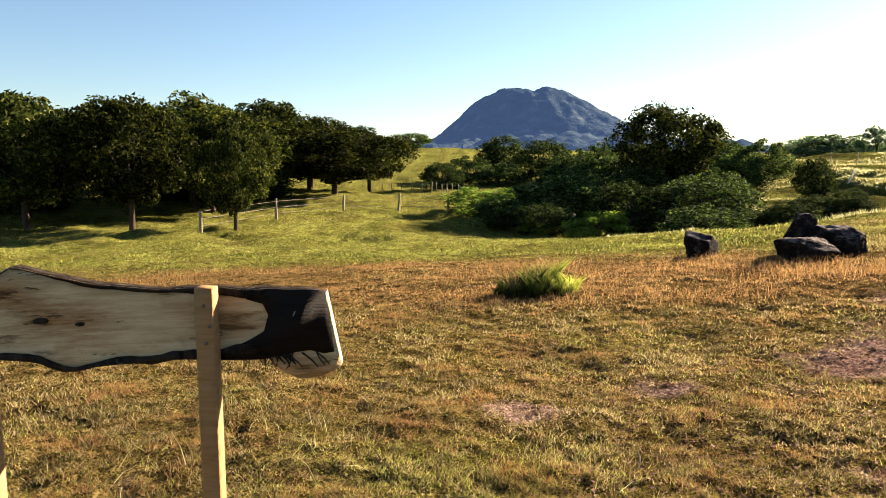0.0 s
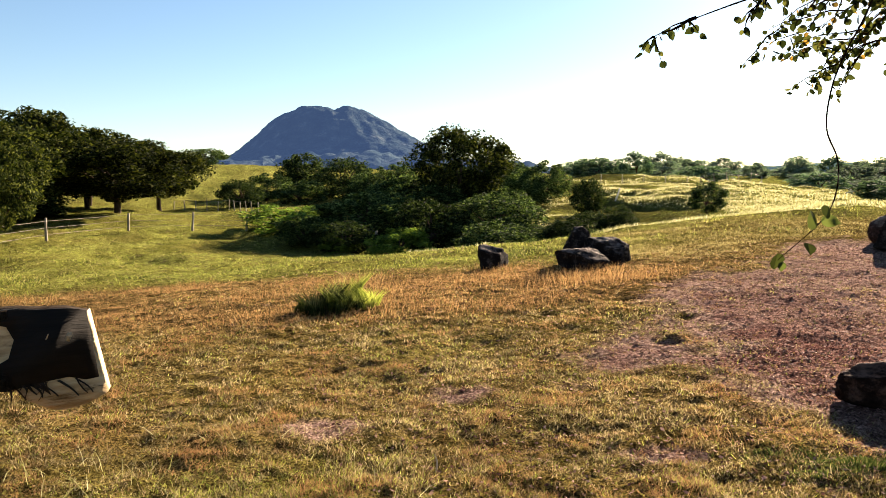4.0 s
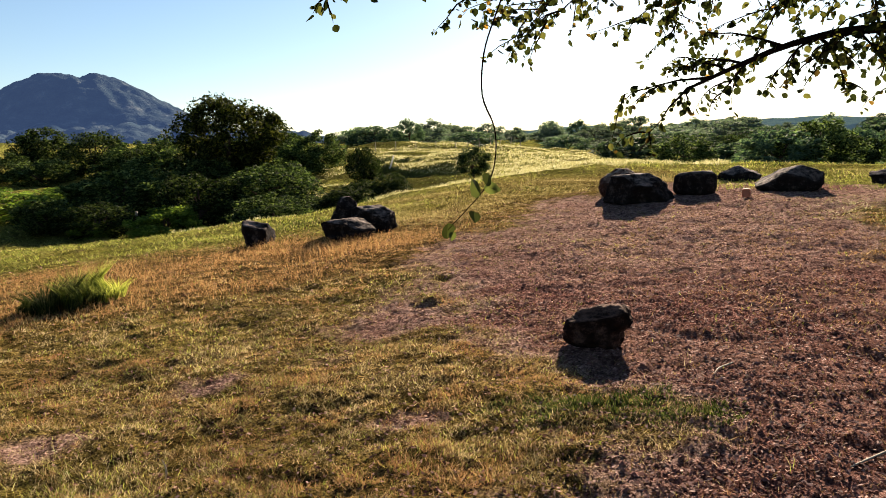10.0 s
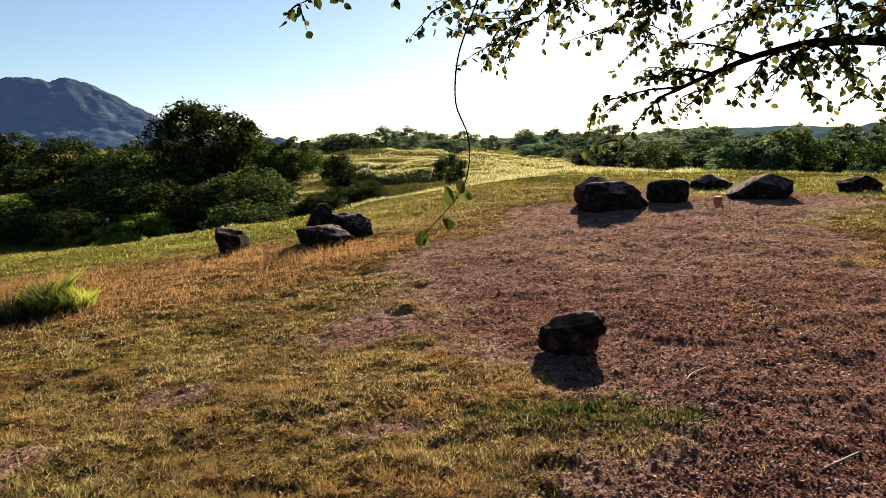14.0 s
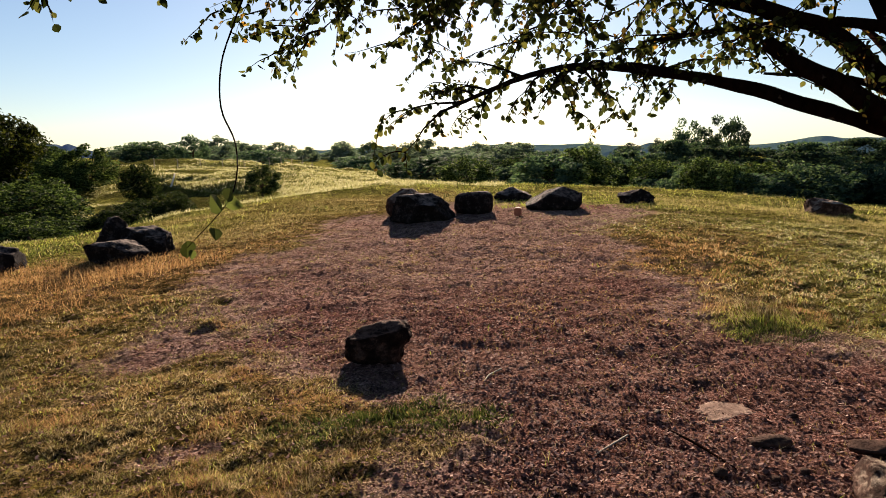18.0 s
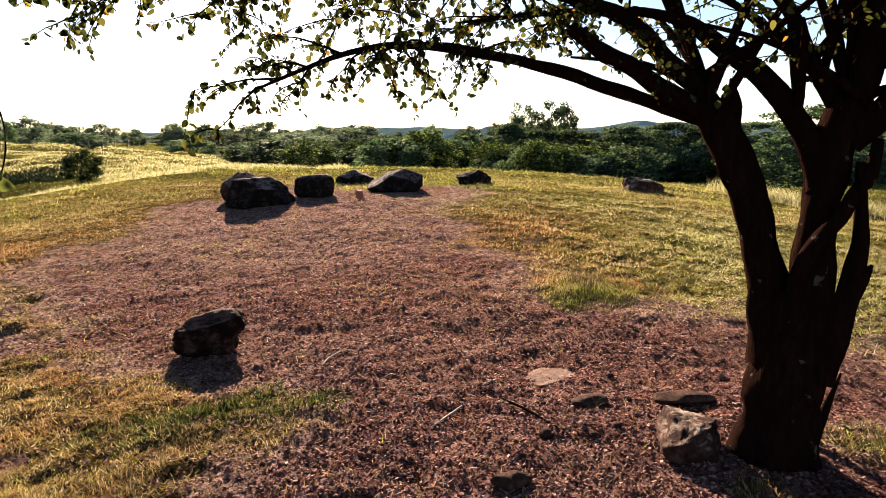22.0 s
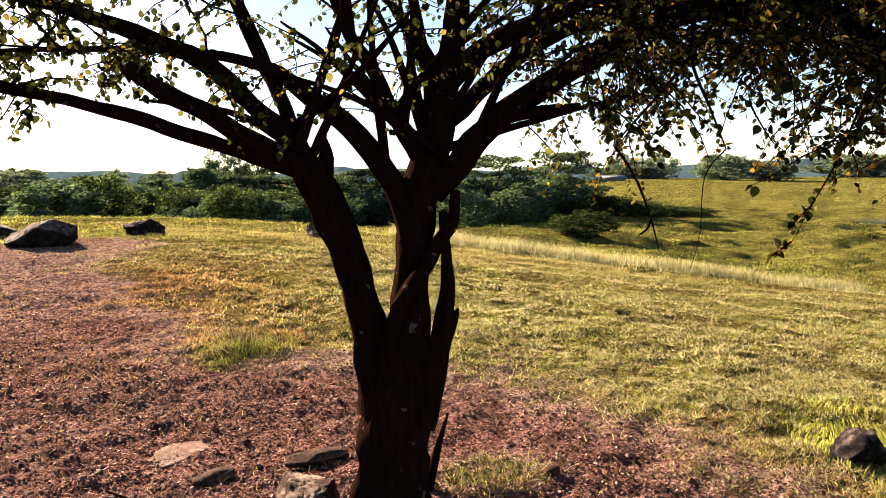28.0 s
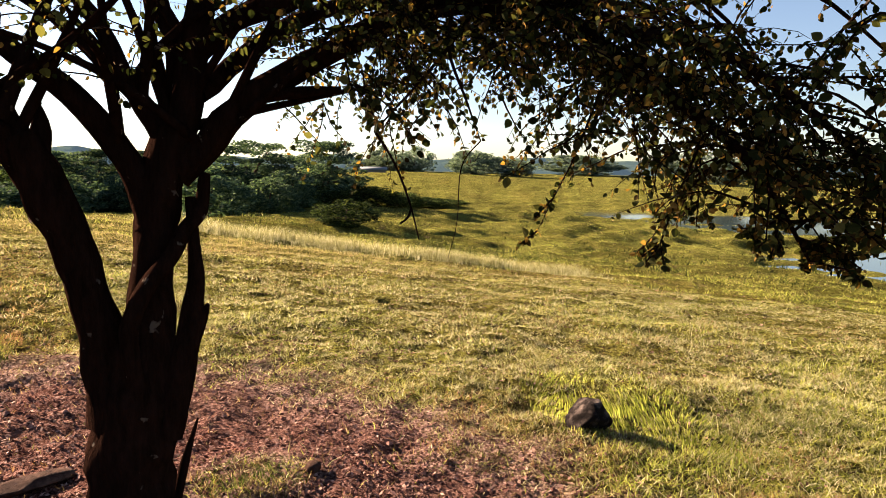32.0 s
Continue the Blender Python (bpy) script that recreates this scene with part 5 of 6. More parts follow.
        fan.append([p, mid, end])
        limb("branch", [p, mid, end], [0.024, 0.015, 0.005], "", 7, 60 + k)
    # long thin branches arching over to the open side
    for k in range(20):
        path = main[rnd.choice(("arch", "bough", "back"))][0]
        i = rnd.choice((2, 3)) + (3 if len(path) > 9 else 0)
        i = min(i, len(path) - 2)
        p = Vector(path[i]).lerp(Vector(path[i + 1]), rnd.random())
        reach, out = rnd.uniform(1.1, 1.8), Vector((rnd.uniform(-0.55, 0.45), -1, 0)).normalized()
        bow = [p, p + out * reach * 0.35 + Vector((0, 0, 0.16)), p + out * reach * 0.7 + Vector((0, 0, 0.08)), p + out * reach + Vector((0, 0, -0.30))]
        if bow[-1].z > 1.45:
            fan.append(bow)
            limb("branch", bow, [0.020, 0.015, 0.010, 0.004], "", 7, 90 + k)
    # a climbing stem that winds up the fork, and a dead root at the foot
    limb("creeper", [(3.84, -0.33, 0.55), (3.81, -0.29, 0.74), (3.81, -0.28, 0.86), (3.83, -0.34, 1.01), (3.86, -0.43, 1.14), (3.92, -0.49, 1.25), (3.98, -0.55, 1.33), (4.0, -0.57, 1.48)], [0.03, 0.034, 0.036, 0.036, 0.033, 0.03, 0.03, 0.02], "woody climber twisting up the fork", 9, 33)
    limb("creeper", [(3.90, -0.40, 0.40), (3.90, -0.46, 0.66), (3.92, -0.50, 0.86), (3.95, -0.53, 1.03), (3.97, -0.52, 1.21), (3.99, -0.51, 1.38)], [0.07, 0.06, 0.05, 0.032, 0.025, 0.02], "woody climber beside the fork", 9, 34)
    limb("spur", [(3.92, -0.50, 0.78), (3.92, -0.55, 0.88), (3.92, -0.575, 0.94)], [0.04, 0.025, 0.006], "broken spur on the climber", 7, 37)
    limb("dead_root", [(4.12, -0.42, -0.02), (4.14, -0.46, 0.17), (4.18, -0.52, 0.36)], [0.026, 0.02, 0.005], "broken dead shoot at the foot", 8, 35)
    limb("snag", [(3.91, 0.03, 1.48), (3.93, 0.01, 1.63), (3.95, 0.03, 1.76)], [0.055, 0.035, 0.005], "splintered broken limb", 8, 36)

    # secondary branches and leafy twigs
    leaves, rust, lines = [], [], []

    def along(path, u):
        f = u * (len(path) - 1)
        i = min(int(f), len(path) - 2)
        return Vector(path[i]).lerp(Vector(path[i + 1]), f - i)

    def twig(p, way, length, droop, size, rusty):
        pts = [p]
        for _ in range(5):
            way = (way + Vector((rnd.uniform(-.3, .3), rnd.uniform(-.3, .3), rnd.uniform(-.25, .2) - droop))).normalized()
            if pts[-1].z < 1.36 and way.z < 0 and len(pts) > 1:
                break
            pts.append(pts[-1] + way * length / 5)
        lines.append((pts, size))
        n = int(length * (54 if rusty > 0.3 else 66 if rusty < 0.16 else 36))
        for k in range(n):
            q = along(pts, (k + 1) / n)
            (rust if rnd.random() < rusty else leaves).append((q, way))
        return pts

    plan = {"low": (15, 0.30, 0.9, 0.14, 0.12), "upper": (92, 0.6, 0.8, 0.08, 0.15), "rise": (8, 0.7, 0.7, 0.05, 0.2), "middle": (14, 0.45, 0.95, 0.06, 0.15),
            "stem": (8, 0.7, 0.8, 0.03, 0.2), "spine": (9, 0.7, 0.7, 0.04, 0.25), "arch": (102, 0.7, 0.40, 0.07, 0.55), "over": (32, 0.7, 0.25, 0.07, 0.5), "bough": (68, 0.75, 0.45, 0.05, 0.4), "twin": (7, 0.6, 0.8, 0.03, 0.2), "sprig": (5, 0.4, 0.6, 0.03, 0.2), "corner": (18, 0.8, 0.3, 0.08, 0.5),
            "back": (30, 0.75, 0.45, 0.06, 0.6), "front": (22, 0.7, 0.7, 0.05, 0.15), "tip": (5, 0.14, 0.1, 0.03, 0.1)}
    for name, (count, reach, low, droop, rusty) in plan.items():
        path = main[name][0]
        for k in range(count):
            u = low * 0.75 + (1 - low * 0.75) * (k + rnd.random()) / count if name != "low" else 0.55 + 0.45 * (k + rnd.random()) / count
            p = along(path, min(u, 1))
            run = (Vector(path[-1]) - Vector(path[0])).normalized()
            side = Vector((rnd.uniform(-1, 1), rnd.uniform(-1, 1), rnd.uniform(-0.35, 0.5)))
            way = (run * 0.6 + side).normalized()
            pts = twig(p, way, reach * rnd.uniform(0.6, 1.2), droop, 0.007, rusty)
            for j in range(4):
                q = pts[rnd.randrange(1, len(pts))]
                twig(q, (way + Vector((rnd.uniform(-1, 1), rnd.uniform(-1, 1), rnd.uniform(-0.7, 0.3)))).normalized(), reach * rnd.uniform(0.3, 0.65), droop * 1.3, 0.004, rusty)
    for path in fan:
        for k in range(4):
            p = along(path, rnd.uniform(0.4, 1.0))
            twig(p, Vector((rnd.uniform(-1, 1), rnd.uniform(-1, 1), rnd.uniform(-0.5, 0.5))).normalized(), rnd.uniform(0.25, 0.5), 0.05, 0.004, 0.3)
    bm_twigs_v, bm_twigs_f = [], []
    for pts, size in lines:
        for k, (a, b) in enumerate(zip(pts, pts[1:])):
            w = (b - a).normalized()
            s = w.cross(Vector((0.2, 0.4, 0.9))).normalized()
            t = w.cross(s)
            r0, r1 = size * (1 - k / 6), size * (1 - (k + 1) / 6)
            base = len(bm_twigs_v)
            for p, r in ((a, r0), (b, r1)):
                for c in range(3):
                    g = 2 * math.pi * c / 3
                    bm_twigs_v.append(p - o + (s * math.cos(g) + t * math.sin(g)) * r)
            for c in range(3):
                e = (c + 1) % 3
                bm_twigs_f.append((base + c, base + e, base + 3 + e, base + 3 + c))
    tw = part("twig_work", mesh_of("twig_work", [tuple(v) for v in bm_twigs_v], bm_twigs_f, BARK), BARK, tree)
    tagged(tw, kind="stuff")
    for name, spots, mat in (("foliage", leaves, LEAF), ("foliage", rust, RUSTLEAF)):
        verts, faces = leaf_blades(rng, [p - o for p, _ in spots], 0.0172 if mat is LEAF else 0.0125)
        f = part(name, mesh_of(name, verts, faces, mat, False), mat, tree, "sparse round backlit leaves" if mat is LEAF else "rust-tinged drooping leaves")
        tagged(f, kind="stuff")
    # bare hanging twigs under the arch
    for path, r in (([(3.62, -1.62, 2.16), (3.50, -1.45, 1.96), (3.42, -1.28, 1.78), (3.35, -1.14, 1.64)], 0.0075), ([(3.35, -1.14, 1.64), (3.30, -1.20, 1.53), (3.27, -1.25, 1.39), (3.25, -1.28, 1.26)], 0.0055),
                    ([(3.27, -1.255, 1.37), (3.26, -1.24, 1.34), (3.25, -1.21, 1.32)], 0.005), ([(3.55, -1.50, 2.16), (3.45, -1.45, 1.96), (3.40, -1.50, 1.78), (3.36, -1.55, 1.62)], 0.0075),
                    ([(3.36, -1.55, 1.62), (3.32, -1.46, 1.52), (3.30, -1.44, 1.32), (3.28, -1.40, 1.19)], 0.0025)):
        limb("hanging_twig", path, [r, r * 0.85, r * 0.65, r * 0.35][: len(path)], "", 6, 44)

    # long hanging shoot with a few leaves at its end
    shoot = [(1.9, 1.35, 2.5), (1.62, 1.32, 2.2), (1.48, 1.32, 1.91), (1.46, 1.35, 1.83), (1.43, 1.36, 1.74), (1.43, 1.37, 1.64), (1.45, 1.35, 1.56), (1.45, 1.35, 1.48), (1.43, 1.37, 1.41), (1.35, 1.42, 1.31)]
    limb("hanging_shoot", [(2.4, 0.2, 3.0), (2.2, 0.9, 2.75)] + shoot, [0.006, 0.005, 0.004, 0.003, 0.0025, 0.0022, 0.002, 0.002, 0.0018, 0.0017, 0.0015, 0.001], "thin drooping shoot", 6, 50)
    for k, (x, y, z) in enumerate(((1.42, 1.375, 1.415), (1.425, 1.372, 1.385), (1.405, 1.385, 1.36), (1.35, 1.42, 1.335), (1.36, 1.412, 1.31), (1.44, 1.36, 1.455))):
        v, f = leaf_blades(np.random.default_rng(k + 3), [Vector((x, y, z)) - o], 0.029)
        part("leaf", mesh_of("leaf", v, f, LEAF, False), LEAF, tree, "round green leaf")


def leaf_blades(rng, spots, size):
    """Round-pointed leaves: a rim of eight points, folded along the midrib."""
    n = len(spots)
    p = np.array([tuple(s) for s in spots], float).reshape(n, 3)
    u = rng.normal(size=(n, 3)) + (0, 0, -0.9)
    u /= np.linalg.norm(u, axis=1, keepdims=True)
    w = np.cross(u, rng.normal(size=(n, 3)))
    w /= np.linalg.norm(w, axis=1, keepdims=True)
    h = np.cross(u, w)
    s = size * rng.uniform(0.45, 1.15, (n, 1))
    rim = [(0.0, 0.0, 0.0), (0.25, 0.55, 0.12), (0.8, 0.78, 0.2), (1.4, 0.55, 0.12), (2.0, 0.0, -0.1), (1.4, -0.55, 0.12), (0.8, -0.78, 0.2), (0.25, -0.55, 0.12)]
    start = p + u * s * 0.4
    verts = np.stack([start + u * s * a + w * s * b + h * s * c for a, b, c in rim], 1).reshape(-1, 3)
    k = np.arange(n)[:, None] * 8
    return verts, np.concatenate([k + [0, 1, 2, 3], k + [0, 5, 6, 7], k + [0, 3, 4, 5]], 0)


build_tree()


# ---- grass, litter and gravel ----
def blades(name, label, x, y, high, wide, mat, seed, lean=0.6, tall=False, category="grass"):
    """Grass blades standing on the land: narrow bent strips, joined."""
    rng = np.random.default_rng(seed)
    n = len(x)
    z = relief(x, y) - 0.004
    a, b = rng.uniform(0, 6.283, n), rng.uniform(0, 6.283, n)
    tilt = rng.uniform(0.1, 1, n) * lean * high
    foot = np.stack([x, y, z], -1)
    side = np.stack([np.cos(a), np.sin(a), 0 * a], -1) * (wide / 2)[:, None]
    out = np.stack([np.cos(b), np.sin(b), 0 * b], -1) * tilt[:, None]
    up = np.stack([0 * a, 0 * a, high], -1)
    if tall:
        mid = foot + out * 0.35 + up * 0.6
        verts = np.stack([foot - side, foot + side, mid + side * 0.7, mid - side * 0.7, foot + out + up + side * 0.15, foot + out + up - side * 0.15], 1).reshape(-1, 3)
        k = np.arange(n)[:, None] * 6
        faces = np.concatenate([k + [0, 1, 2, 3], k + [3, 2, 4, 5]], 0)
    else:
        verts = np.stack([foot - side, foot + side, foot + out + up], 1).reshape(-1, 3)
        faces = np.arange(3 * n).reshape(-1, 3)
    return tagged(new(name, mesh_of(name, verts, faces, mat, False)), label, category, kind="stuff")


def scatter(rng, n, near, far, az0=-50, az1=150, bias=1.0):
    """Spots in the sector in front of the path, thinning with distance."""
    r = near * (far / near) ** (rng.uniform(0, 1, n) ** bias)
    a = np.radians(rng.uniform(az0, az1, n))
    if near < 2:
        m = n // 10
        r = np.concatenate([r, near * 1.1 * rng.uniform(0, 1, m) ** 0.5])
        a = np.concatenate([a, rng.uniform(0, 6.283, m)])
    return 0.5 + r * np.sin(a), -0.2 + r * np.cos(a)


def keep(mask, *arrays):
    return [v[mask] for v in arrays]


def build_grass():
    rng = np.random.default_rng(11)
    x, y = scatter(rng, 1700000, 1.8, 14, -40, 143, 1.15)
    bare, lush, dry = cover(x, y)
    go = rng.uniform(0, 1, len(x)) < (1 - bare) ** 1.5 * (0.10 + 0.75 * step(-0.3, 0.4, 0.5 * ripple(x, y, 0.42, 15) + 0.7 * ripple(x, y, 0.13, 25) + 0.8 * ripple(x, y, 0.06, 26))) + 0.018 + 0.08 * step(0.05, 0.5, ripple(x, y, 0.9, 47) + 0.4 * ripple(x, y, 0.25, 48)) * step(3.0, 5.5, y + 0.4 * x)
    x, y, lush = keep(go, x, y, lush)
    d = np.hypot(x - 0.5, y)
    high = rng.uniform(0.010, 0.034, len(x)) * (1 + 0.5 * ripple(x, y, 0.3, 16) + 0.7 * np.maximum(0, ripple(x, y, 0.12, 65))) * (1 + 0.3 * step(4.0, 7.0, x - 0.8 * y))
    wide = np.clip(0.0014 * d, 0.0045, 0.011)
    g = rng.uniform(0, 1, len(x)) < (0.08 + 0.6 * lush) * step(-0.5, 0.5, ripple(x, y, 0.7, 36)) + 0.06
    lawn = rng.uniform(0, 1, len(x)) < 0.85 * step(5.0, 7.5, x - 0.8 * y) * (1 - cover(x, y)[2])
    blades("turf", "short pale meadow turf", *keep(lawn, x, y, high * 0.85, wide * 0.8), PALE, 9, 2.4)
    x, y, high, wide, g = keep(~lawn, x, y, high, wide, g)
    tan = rng.uniform(0, 1, len(x)) < 0.85 * cover(x, y)[2]
    blades("turf", "short dry orange turf", *keep(tan, x, y, high, wide * 0.8), STRAW, 13, 1.5)
    x, y, high, wide, g = keep(~tan, x, y, high, wide, g)
    blades("turf", "short dry yellow-green turf", *keep(~g, x, y, high, wide), TURF, 1, 1.5)
    blades("turf", "short green turf blades", *keep(g, x, y, high, wide), LUSH, 2, 1.3)

    x, y = scatter(rng, 190000, 7.0, 17, -45, 55)
    bare, _, dry = cover(x, y)
    go = rng.uniform(0, 1, len(x)) < 0.7 * dry ** 2 * (1 - bare) ** 4 * step(-0.5, 0.5, ripple(x, y, 1.2, 17))
    x, y = keep(go, x, y)
    blades("tall_grass", "knee-high dry orange grass", x, y, rng.uniform(0.04, 0.16, len(x)) * (1 + 0.5 * ripple(x, y, 0.9, 27)), np.full(len(x), 0.0042), STRAW, 3, 1.3, True)

    x, y = scatter(rng, 260000, 11.0, 30, 28, 125)
    bare, _, _ = cover(x, y)
    brow = land(x, y)
    edge = step(0.0, 1.2, -inside(x, y, BARE)) * step(11.5, 14.5, np.hypot(x, y)) * step(-0.9, -0.4, brow) * step(25, 17, np.hypot(x, y))
    go = rng.uniform(0, 1, len(x)) < edge * (0.25 + 0.75 * step(-0.4, 0.5, ripple(x, y, 1.8, 18)))
    x, y = keep(go, x, y)
    r = np.hypot(x, y)
    blades("tall_grass", "ripe yellow grass along the brow", x, y, rng.uniform(0.02, 0.075, len(x)) * step(9, 16, r) * (1 + 0.5 * ripple(x, y, 1.1, 28)), np.full(len(x), 0.004), GOLD, 4, 1.1, True)

    # mats of long pale grass on the side that falls to the lake
    x, y = scatter(rng, 80000, 3.2, 16, 85, 150)
    bare, _, _ = cover(x, y)
    go = rng.uniform(0, 1, len(x)) < (1 - bare) ** 2 * step(-0.3, 0.5, ripple(x, y, 0.9, 19))
    x, y = keep(go, x, y)
    high, wide = rng.uniform(0.015, 0.05, len(x)) * (1 + 0.7 * ripple(x, y, 0.7, 29)), np.full(len(x), 0.006)
    g = rng.uniform(0, 1, len(x)) < 0.5 + 0.5 * ripple(x, y, 1.3, 30)
    blades("long_grass", "matted long yellow grass", *keep(g, x, y, high, wide), PALE, 5, 2.6, True)
    blades("long_grass", "matted long green grass", *keep(~g, x, y, high, wide), LUSH, 8, 2.4, True)

    # a band of tall pale grass where the knoll falls away
    u = rng.uniform(0, 1, 26000)
    w = rng.normal(0, 0.6, 26000)
    x = np.interp(u, [0, 0.5, 1], [20.0, 17.0, 14.4]) + w
    y = np.interp(u, [0, 0.5, 1], [1.0, -3.4, -8.6]) + 0.4 * w
    x, y, u, w = keep(rng.uniform(0, 1, len(x)) < 0.4 + 0.6 * step(-0.4, 0.4, ripple(x, y, 0.9, 39)), x, y, u, w)
    blades("tall_grass", "tall pale grass band on the brow", x, y, rng.uniform(0.16, 0.46, len(x)) * (1 - 0.45 * u) * np.exp(-0.6 * w * w), np.full(len(x), 0.009), PALE, 10, 0.9, True)

    # tussocks over the green valley and the far fields
    x, y = scatter(rng, 380000, 14.5, 75, -42, 145)
    _, lush, dry = cover(x, y)
    r = np.hypot(x, y)
    go = rng.uniform(0, 1, len(x)) < lush * (0.15 + 0.85 * step(0.0, 0.6, ripple(x, y, 1.3, 20)))
    x, y, r = keep(go, x, y, r)
    g = rng.uniform(0, 1, len(x)) < 0.2
    high, wide = rng.uniform(0.03, 0.10, len(x)), 0.00095 * r
    blades("pasture_grass", "tussocky green pasture grass", *keep(~g & (rng.uniform(0, 1, len(x)) < 0.7), x, y, high, wide), LUSH, 6, 1.5)
    d = (rng.uniform(0, 1, len(x)) < np.maximum(0.9 * step(0.25, 0.6, ripple(x, y, 0.9, 46)), 0.9 * bands(x, y))) & ~g
    blades("pasture_grass", "dark tussocks in the pasture", *keep(d, x, y, high * 1.1, wide), WEED, 12, 0.8)
    g = g & ~d
    blades("pasture_grass", "yellowed tufts in the pasture", *keep(g, x, y, high, wide), GOLD, 7, 1.5)


def build_tussocks():
    """Dark clumps of coarse grass over the low fields towards the lake and on the terraced hill."""
    rng = np.random.default_rng(41)
    x, y = scatter(rng, 100000, 17, 75, 22, 145)
    go = rng.uniform(0, 1, len(x)) < bands(x, y) * step(0.0, 0.5, ripple(x, y, 0.7, 69) + 0.5 * ripple(x, y, 0.3, 70))
    x, y = keep(go, x, y)
    r = np.hypot(x, y)
    # pale blades on the terrace tops put the hill's sunlit side into colour
    hx, hy = scatter(rng, 150000, 24, 95, 12, 60)
    hill, _ = terraces(hx, hy)
    hx, hy = keep((hill > -0.02) & (np.abs(hill) > 1e-4), hx, hy)
    blades("pasture_grass", "pale dry grass that brightens the tops of the terraced hill", hx, hy, rng.uniform(0.06, 0.18, len(hx)), 0.0011 * np.hypot(hx, hy), PALE, 43, 1.0)
    blades("tussock_grass", "dark coarse tussocks in the low fields", x, y, rng.uniform(0.08, 0.24, len(x)), 0.0016 * r, WEED, 42, 0.7)


build_grass()
build_tussocks()


def tuft(name, label, at, spread, count, high, wide, mat, seed):
    rng = np.random.default_rng(seed)
    a, r = rng.uniform(0, 6.283, count), rng.uniform(0, 1, count) ** 0.6 * 1.1
    x, y = at[0] + spread[0] * r * np.cos(a), at[1] + spread[1] * r * np.sin(a)
    return blades(name, label, x, y, high * rng.uniform(0.4, 1.0, count) * (1.1 - 0.6 * r), np.full(count, wide), mat, seed, 0.8, True)


# bright and dark blades put the clump's lit and shaded halves into colour
tuft("grass_clump", "tall bright green clump of spiky grass", (1.36, 9.02), (0.36, 0.28), 1300, 0.50, 0.010, LUSH, 21)
tuft("grass_clump", "dark green blades painting the shaded side of a grass clump", (1.06, 8.9), (0.42, 0.28), 1400, 0.40, 0.010, WEED, 30)
tuft("grass_clump", "yellow-green grass clump at the edge of bare earth", (7.15, 1.42), (0.70, 0.5), 3600, 0.085, 0.004, TURF, 22)
tuft("grass_clump", "fresh yellow-green blades at the edge of bare earth", (7.0, 1.35), (0.6, 0.42), 1500, 0.08, 0.004, LUSH, 32)
tuft("grass_clump", "green grass clump at the edge of bare earth", (6.82, 1.25), (0.55, 0.36), 2000, 0.07, 0.006, WEED, 29)
tuft("grass_clump", "low dark green weeds beside the standing stone", (3.22, 2.62), (0.55, 0.24), 1700, 0.045, 0.010, WEED, 23)
tuft("grass_clump", "low dark green weeds on trodden earth", (3.55, 2.2), (0.32, 0.2), 900, 0.04, 0.010, WEED, 27)
tuft("grass_clump", "low green weeds in trodden turf", (2.84, 2.93), (0.25, 0.14), 500, 0.04, 0.009, WEED, 28)
tuft("grass_clump", "grass clump at the foot of the tree", (4.22, -0.76), (0.30, 0.24), 900, 0.05, 0.005, WEED, 24)
tuft("grass_clump", "dry weeds beside the trunk", (3.56, -0.18), (0.16, 0.12), 400, 0.06, 0.005, TURF, 26)
tuft("grass_clump", "dark green grass under the stone", (4.6, -3.1), (0.9, 0.5), 2600, 0.09, 0.008, LUSH, 25)


def build_stalks():
    """Long dry stalks left standing and fallen in the turf round the sign."""
    rng = np.random.default_rng(51)
    x, y = rng.uniform(-2.2, 0.9, 420), rng.uniform(1.7, 4.6, 420)
    x, y = keep(ripple(x, y, 0.5, 52) > -0.1, x, y)
    blades("dry_stalk", "long pale dry stalks in the turf", x, y, rng.uniform(0.03, 0.16, len(x)), np.full(len(x), 0.0045), PALE, 53, 2.6, True)


build_stalks()


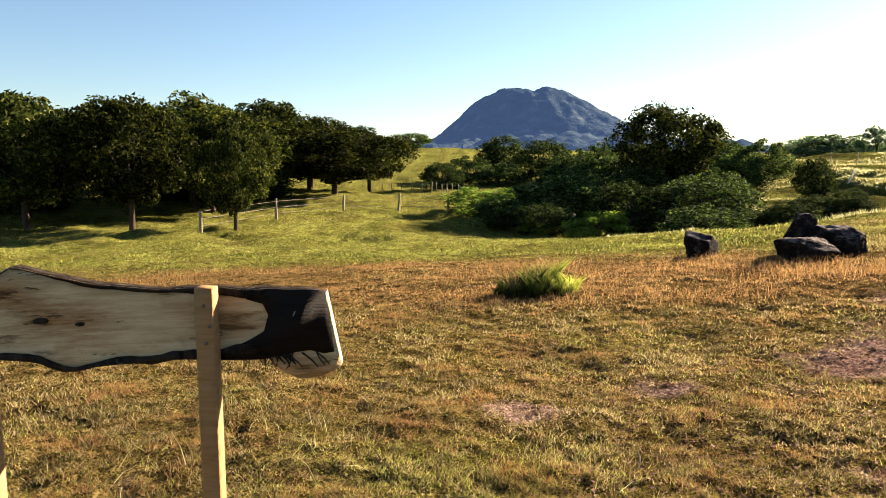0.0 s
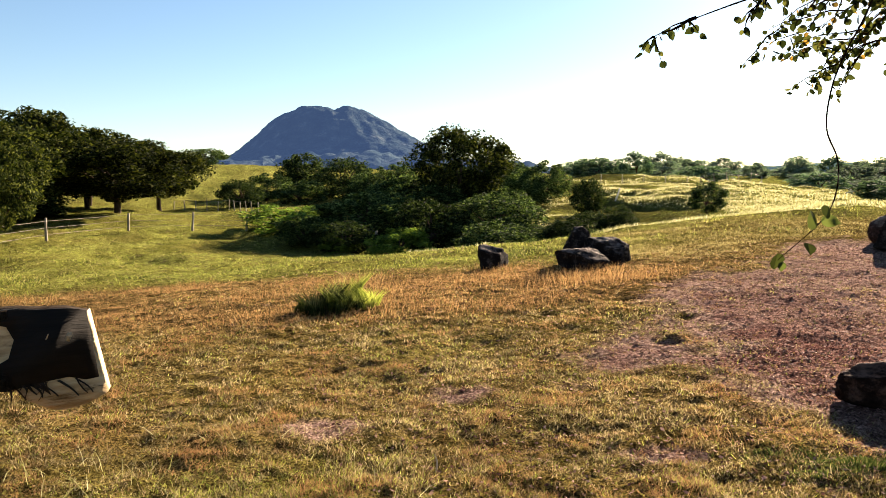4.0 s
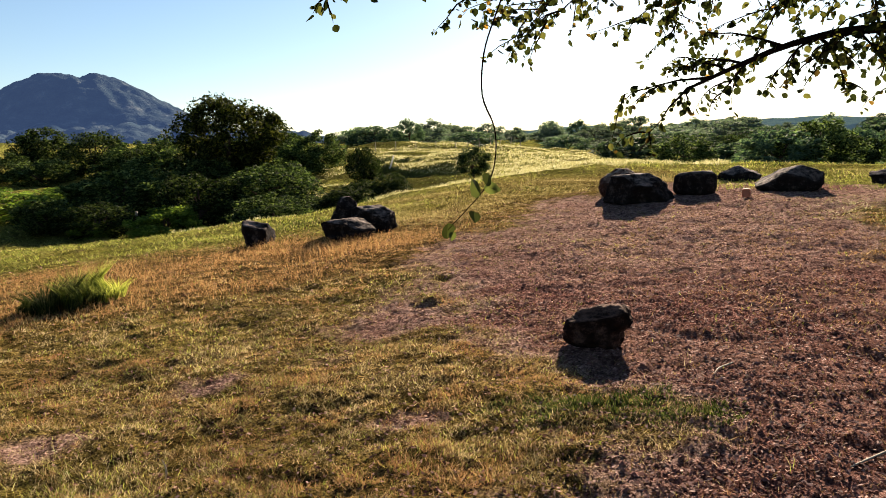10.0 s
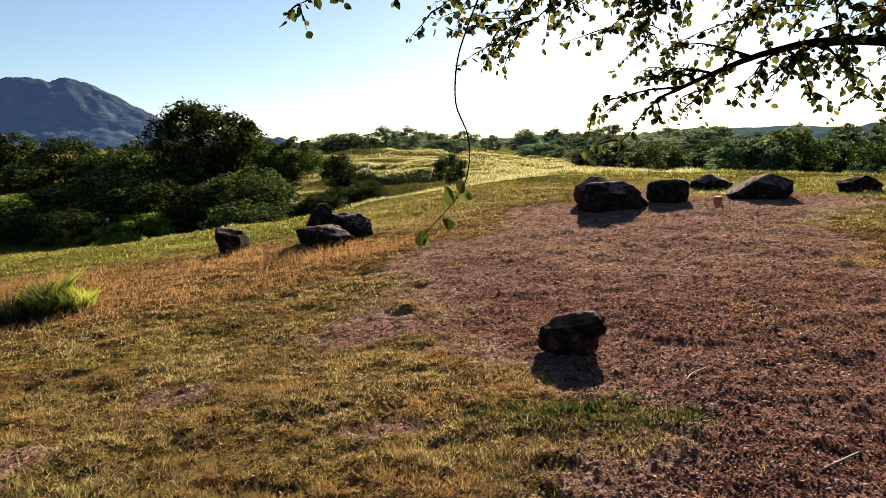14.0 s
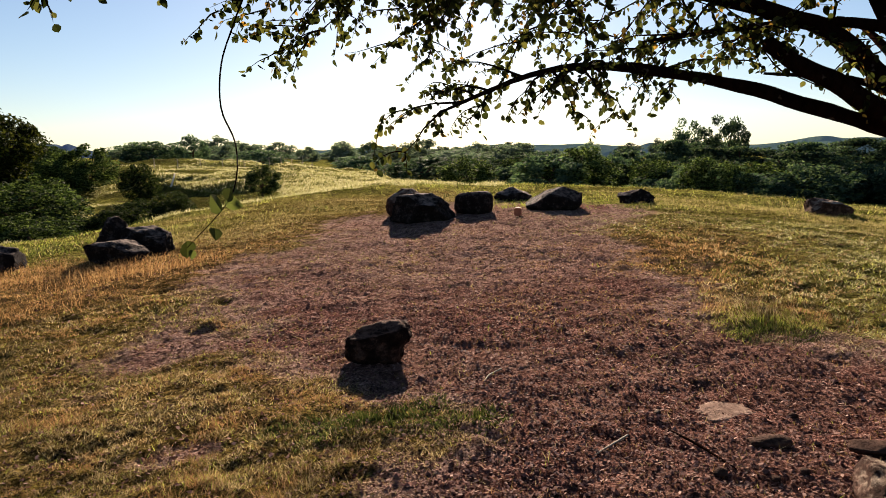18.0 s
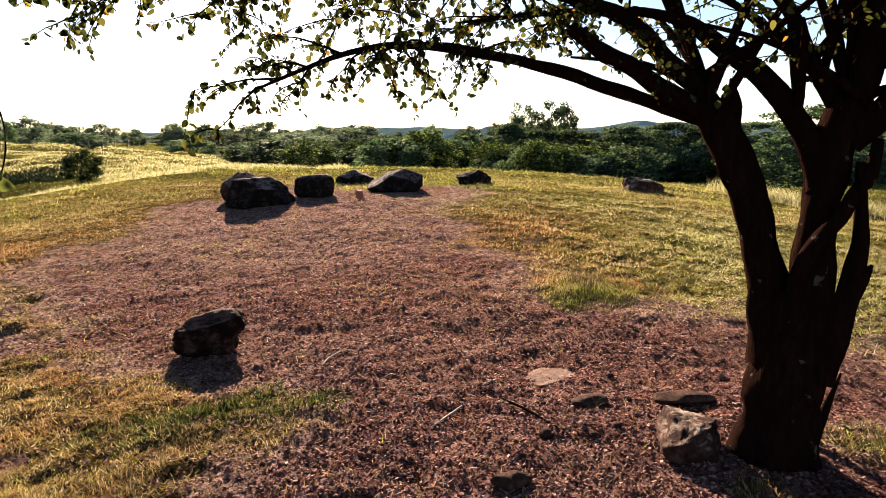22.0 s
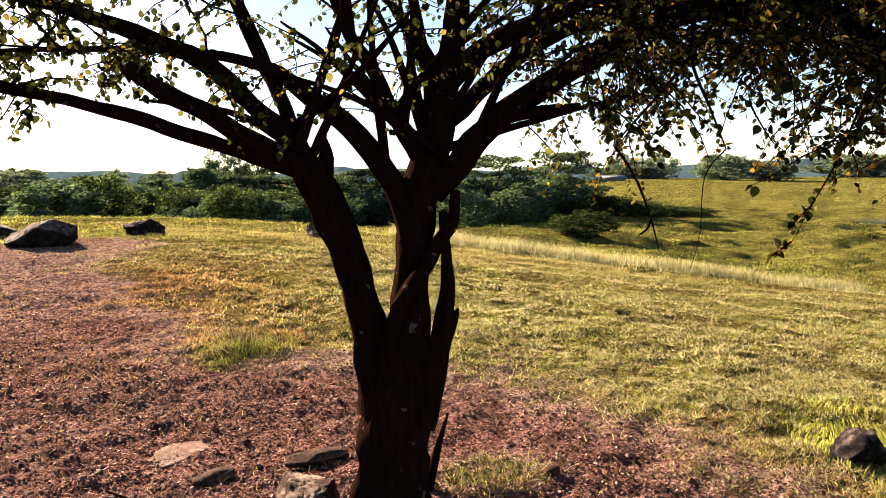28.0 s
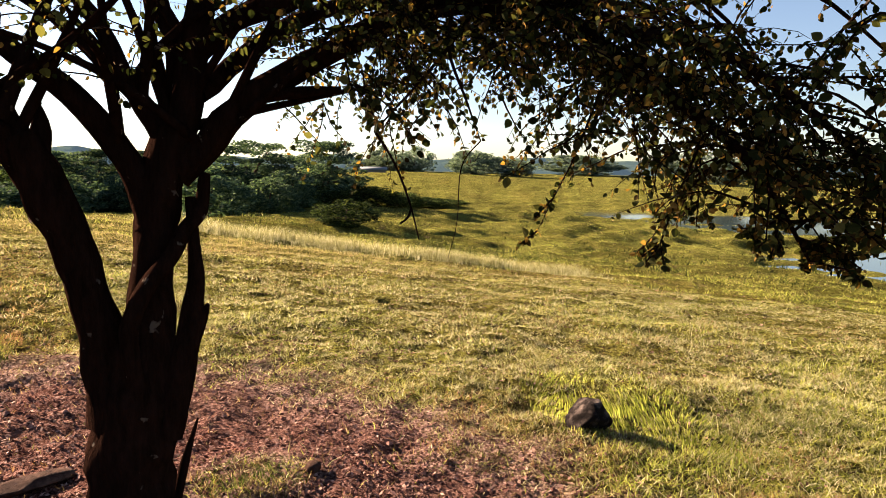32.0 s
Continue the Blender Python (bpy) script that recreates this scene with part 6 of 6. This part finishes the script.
def build_gravel():
    """Crumbs of earth, stones and leaf litter on the bare ground."""
    rng = np.random.default_rng(31)
    x, y = scatter(rng, 140000, 1.8, 13, 10, 138, 1.2)
    bare, _, _ = cover(x, y)
    x, y = keep(rng.uniform(0, 1, len(x)) < bare ** 1.5 * (0.35 + 0.65 * step(-0.3, 0.4, ripple(x, y, 0.16, 66) + 0.6 * ripple(x, y, 0.5, 67))), x, y)
    n = len(x)
    r = rng.uniform(0.003, 0.009, n) * (1 + 1.4 * (rng.uniform(0, 1, n) > 0.95)) * (1 + 0.03 * np.hypot(x, y))
    z = relief(x, y)
    dirs = np.array([(1, 0, 0), (0, 1, 0), (-1, 0, 0), (0, -1, 0), (0, 0, 0.7), (0, 0, -0.5)])
    turn = rng.uniform(0, 6.283, n)
    c, s = np.cos(turn)[:, None], np.sin(turn)[:, None]
    jit = rng.uniform(0.6, 1.4, (n, 6)) * r[:, None]
    vx = x[:, None] + (dirs[:, 0] * c - dirs[:, 1] * s) * jit
    vy = y[:, None] + (dirs[:, 0] * s + dirs[:, 1] * c) * jit
    vz = z[:, None] + dirs[:, 2] * jit + 0.2 * r[:, None]
    verts = np.stack([vx, vy, vz], -1).reshape(-1, 3)
    k = np.arange(n)[:, None] * 6
    faces = np.concatenate([k + f for f in ([0, 1, 4], [1, 2, 4], [2, 3, 4], [3, 0, 4])], 0)
    tagged(new("gravel", mesh_of("gravel", verts, faces, PEBBLE, False)), "reddish gravel and crumbs of earth", "gravel", kind="stuff")
    x, y = scatter(rng, 120000, 1.6, 15, 0, 140)
    bare, _, _ = cover(x, y)
    x, y = keep(rng.uniform(0, 1, len(x)) < 0.25 + 0.75 * bare, x, y)
    n = len(x)
    p = np.stack([x, y, relief(x, y) + 0.008], -1)
    a = rng.uniform(0, 6.283, n)
    u = np.stack([np.cos(a), np.sin(a), rng.uniform(-0.3, 0.5, n)], -1) * (rng.uniform(0.005, 0.016, n) * (1 + 0.06 * np.hypot(x, y)))[:, None]
    w = np.stack([-np.sin(a), np.cos(a), rng.uniform(-0.9, 0.9, n)], -1) * (rng.uniform(0.002, 0.007, n) * (1 + 0.08 * np.hypot(x, y)))[:, None]
    verts = np.stack([p - u, p + w, p + u, p - w], 1).reshape(-1, 3)
    tagged(new("leaf_litter", mesh_of("leaf_litter", verts, np.arange(len(verts)).reshape(-1, 4), LITTER, False)), "dry leaf litter and straw on the earth", "leaf litter", kind="stuff")


build_gravel()


def stick(label, path, r, mat=BARK):
    bm = bmesh.new()
    pts = [Vector((x, y, float(relief(x, y)) + z)) for x, y, z in path]
    o = pts[0].copy()
    limb_bm(bm, [p - o for p in pts], [r, r, r * 0.5][: len(pts)], 6, 3)
    ob = new("stick", shape(bm, "stick", mat))
    ob.location = o
    tagged(ob, label, "stick")


stick("pale dry stick lying on the earth", [(4.47, 2.57, 0.01), (4.33, 2.58, 0.012), (4.15, 2.5, 0.01)], 0.006, POSTWOOD)
stick("pale straight stick on bare earth", [(3.94, 1.38, 0.008), (3.76, 1.40, 0.010), (3.58, 1.41, 0.006)], 0.006, POSTWOOD)
stick("dark crooked stick on bare earth", [(4.16, 1.21, 0.008), (4.04, 1.02, 0.012), (3.85, 0.78, 0.01)], 0.008)
stick("thin brown twig on bare earth", [(3.23, 1.32, 0.008), (3.10, 1.24, 0.014), (2.97, 1.13, 0.008)], 0.005)
stick("thin pale twig standing in the turf", [(0.98, 3.36, -0.02), (0.985, 3.34, 0.05), (0.97, 3.33, 0.11)], 0.005, POSTWOOD)

rock("stone", "small white pebble on bare earth", 71, (4.38, 1.38), (0.07, 0.05, 0.035), 20, TANROCK, 0.2, cuts=6, detail=2)
for k, (x, y, size) in enumerate(((3.76, 0.83, 0.08), (3.85, 0.6, 0.05), (4.85, 0.72, 0.06), (4.25, -1.05, 0.10), (3.99, 0.5, 0.06), (2.9, 0.9, 0.06))):
    rock("earth_clod", "dark clod of dry earth", 80 + k, (x, y), (size, size * 0.8, size * 0.55), k * 47, REDROCK, 0.2, cuts=6, detail=2)
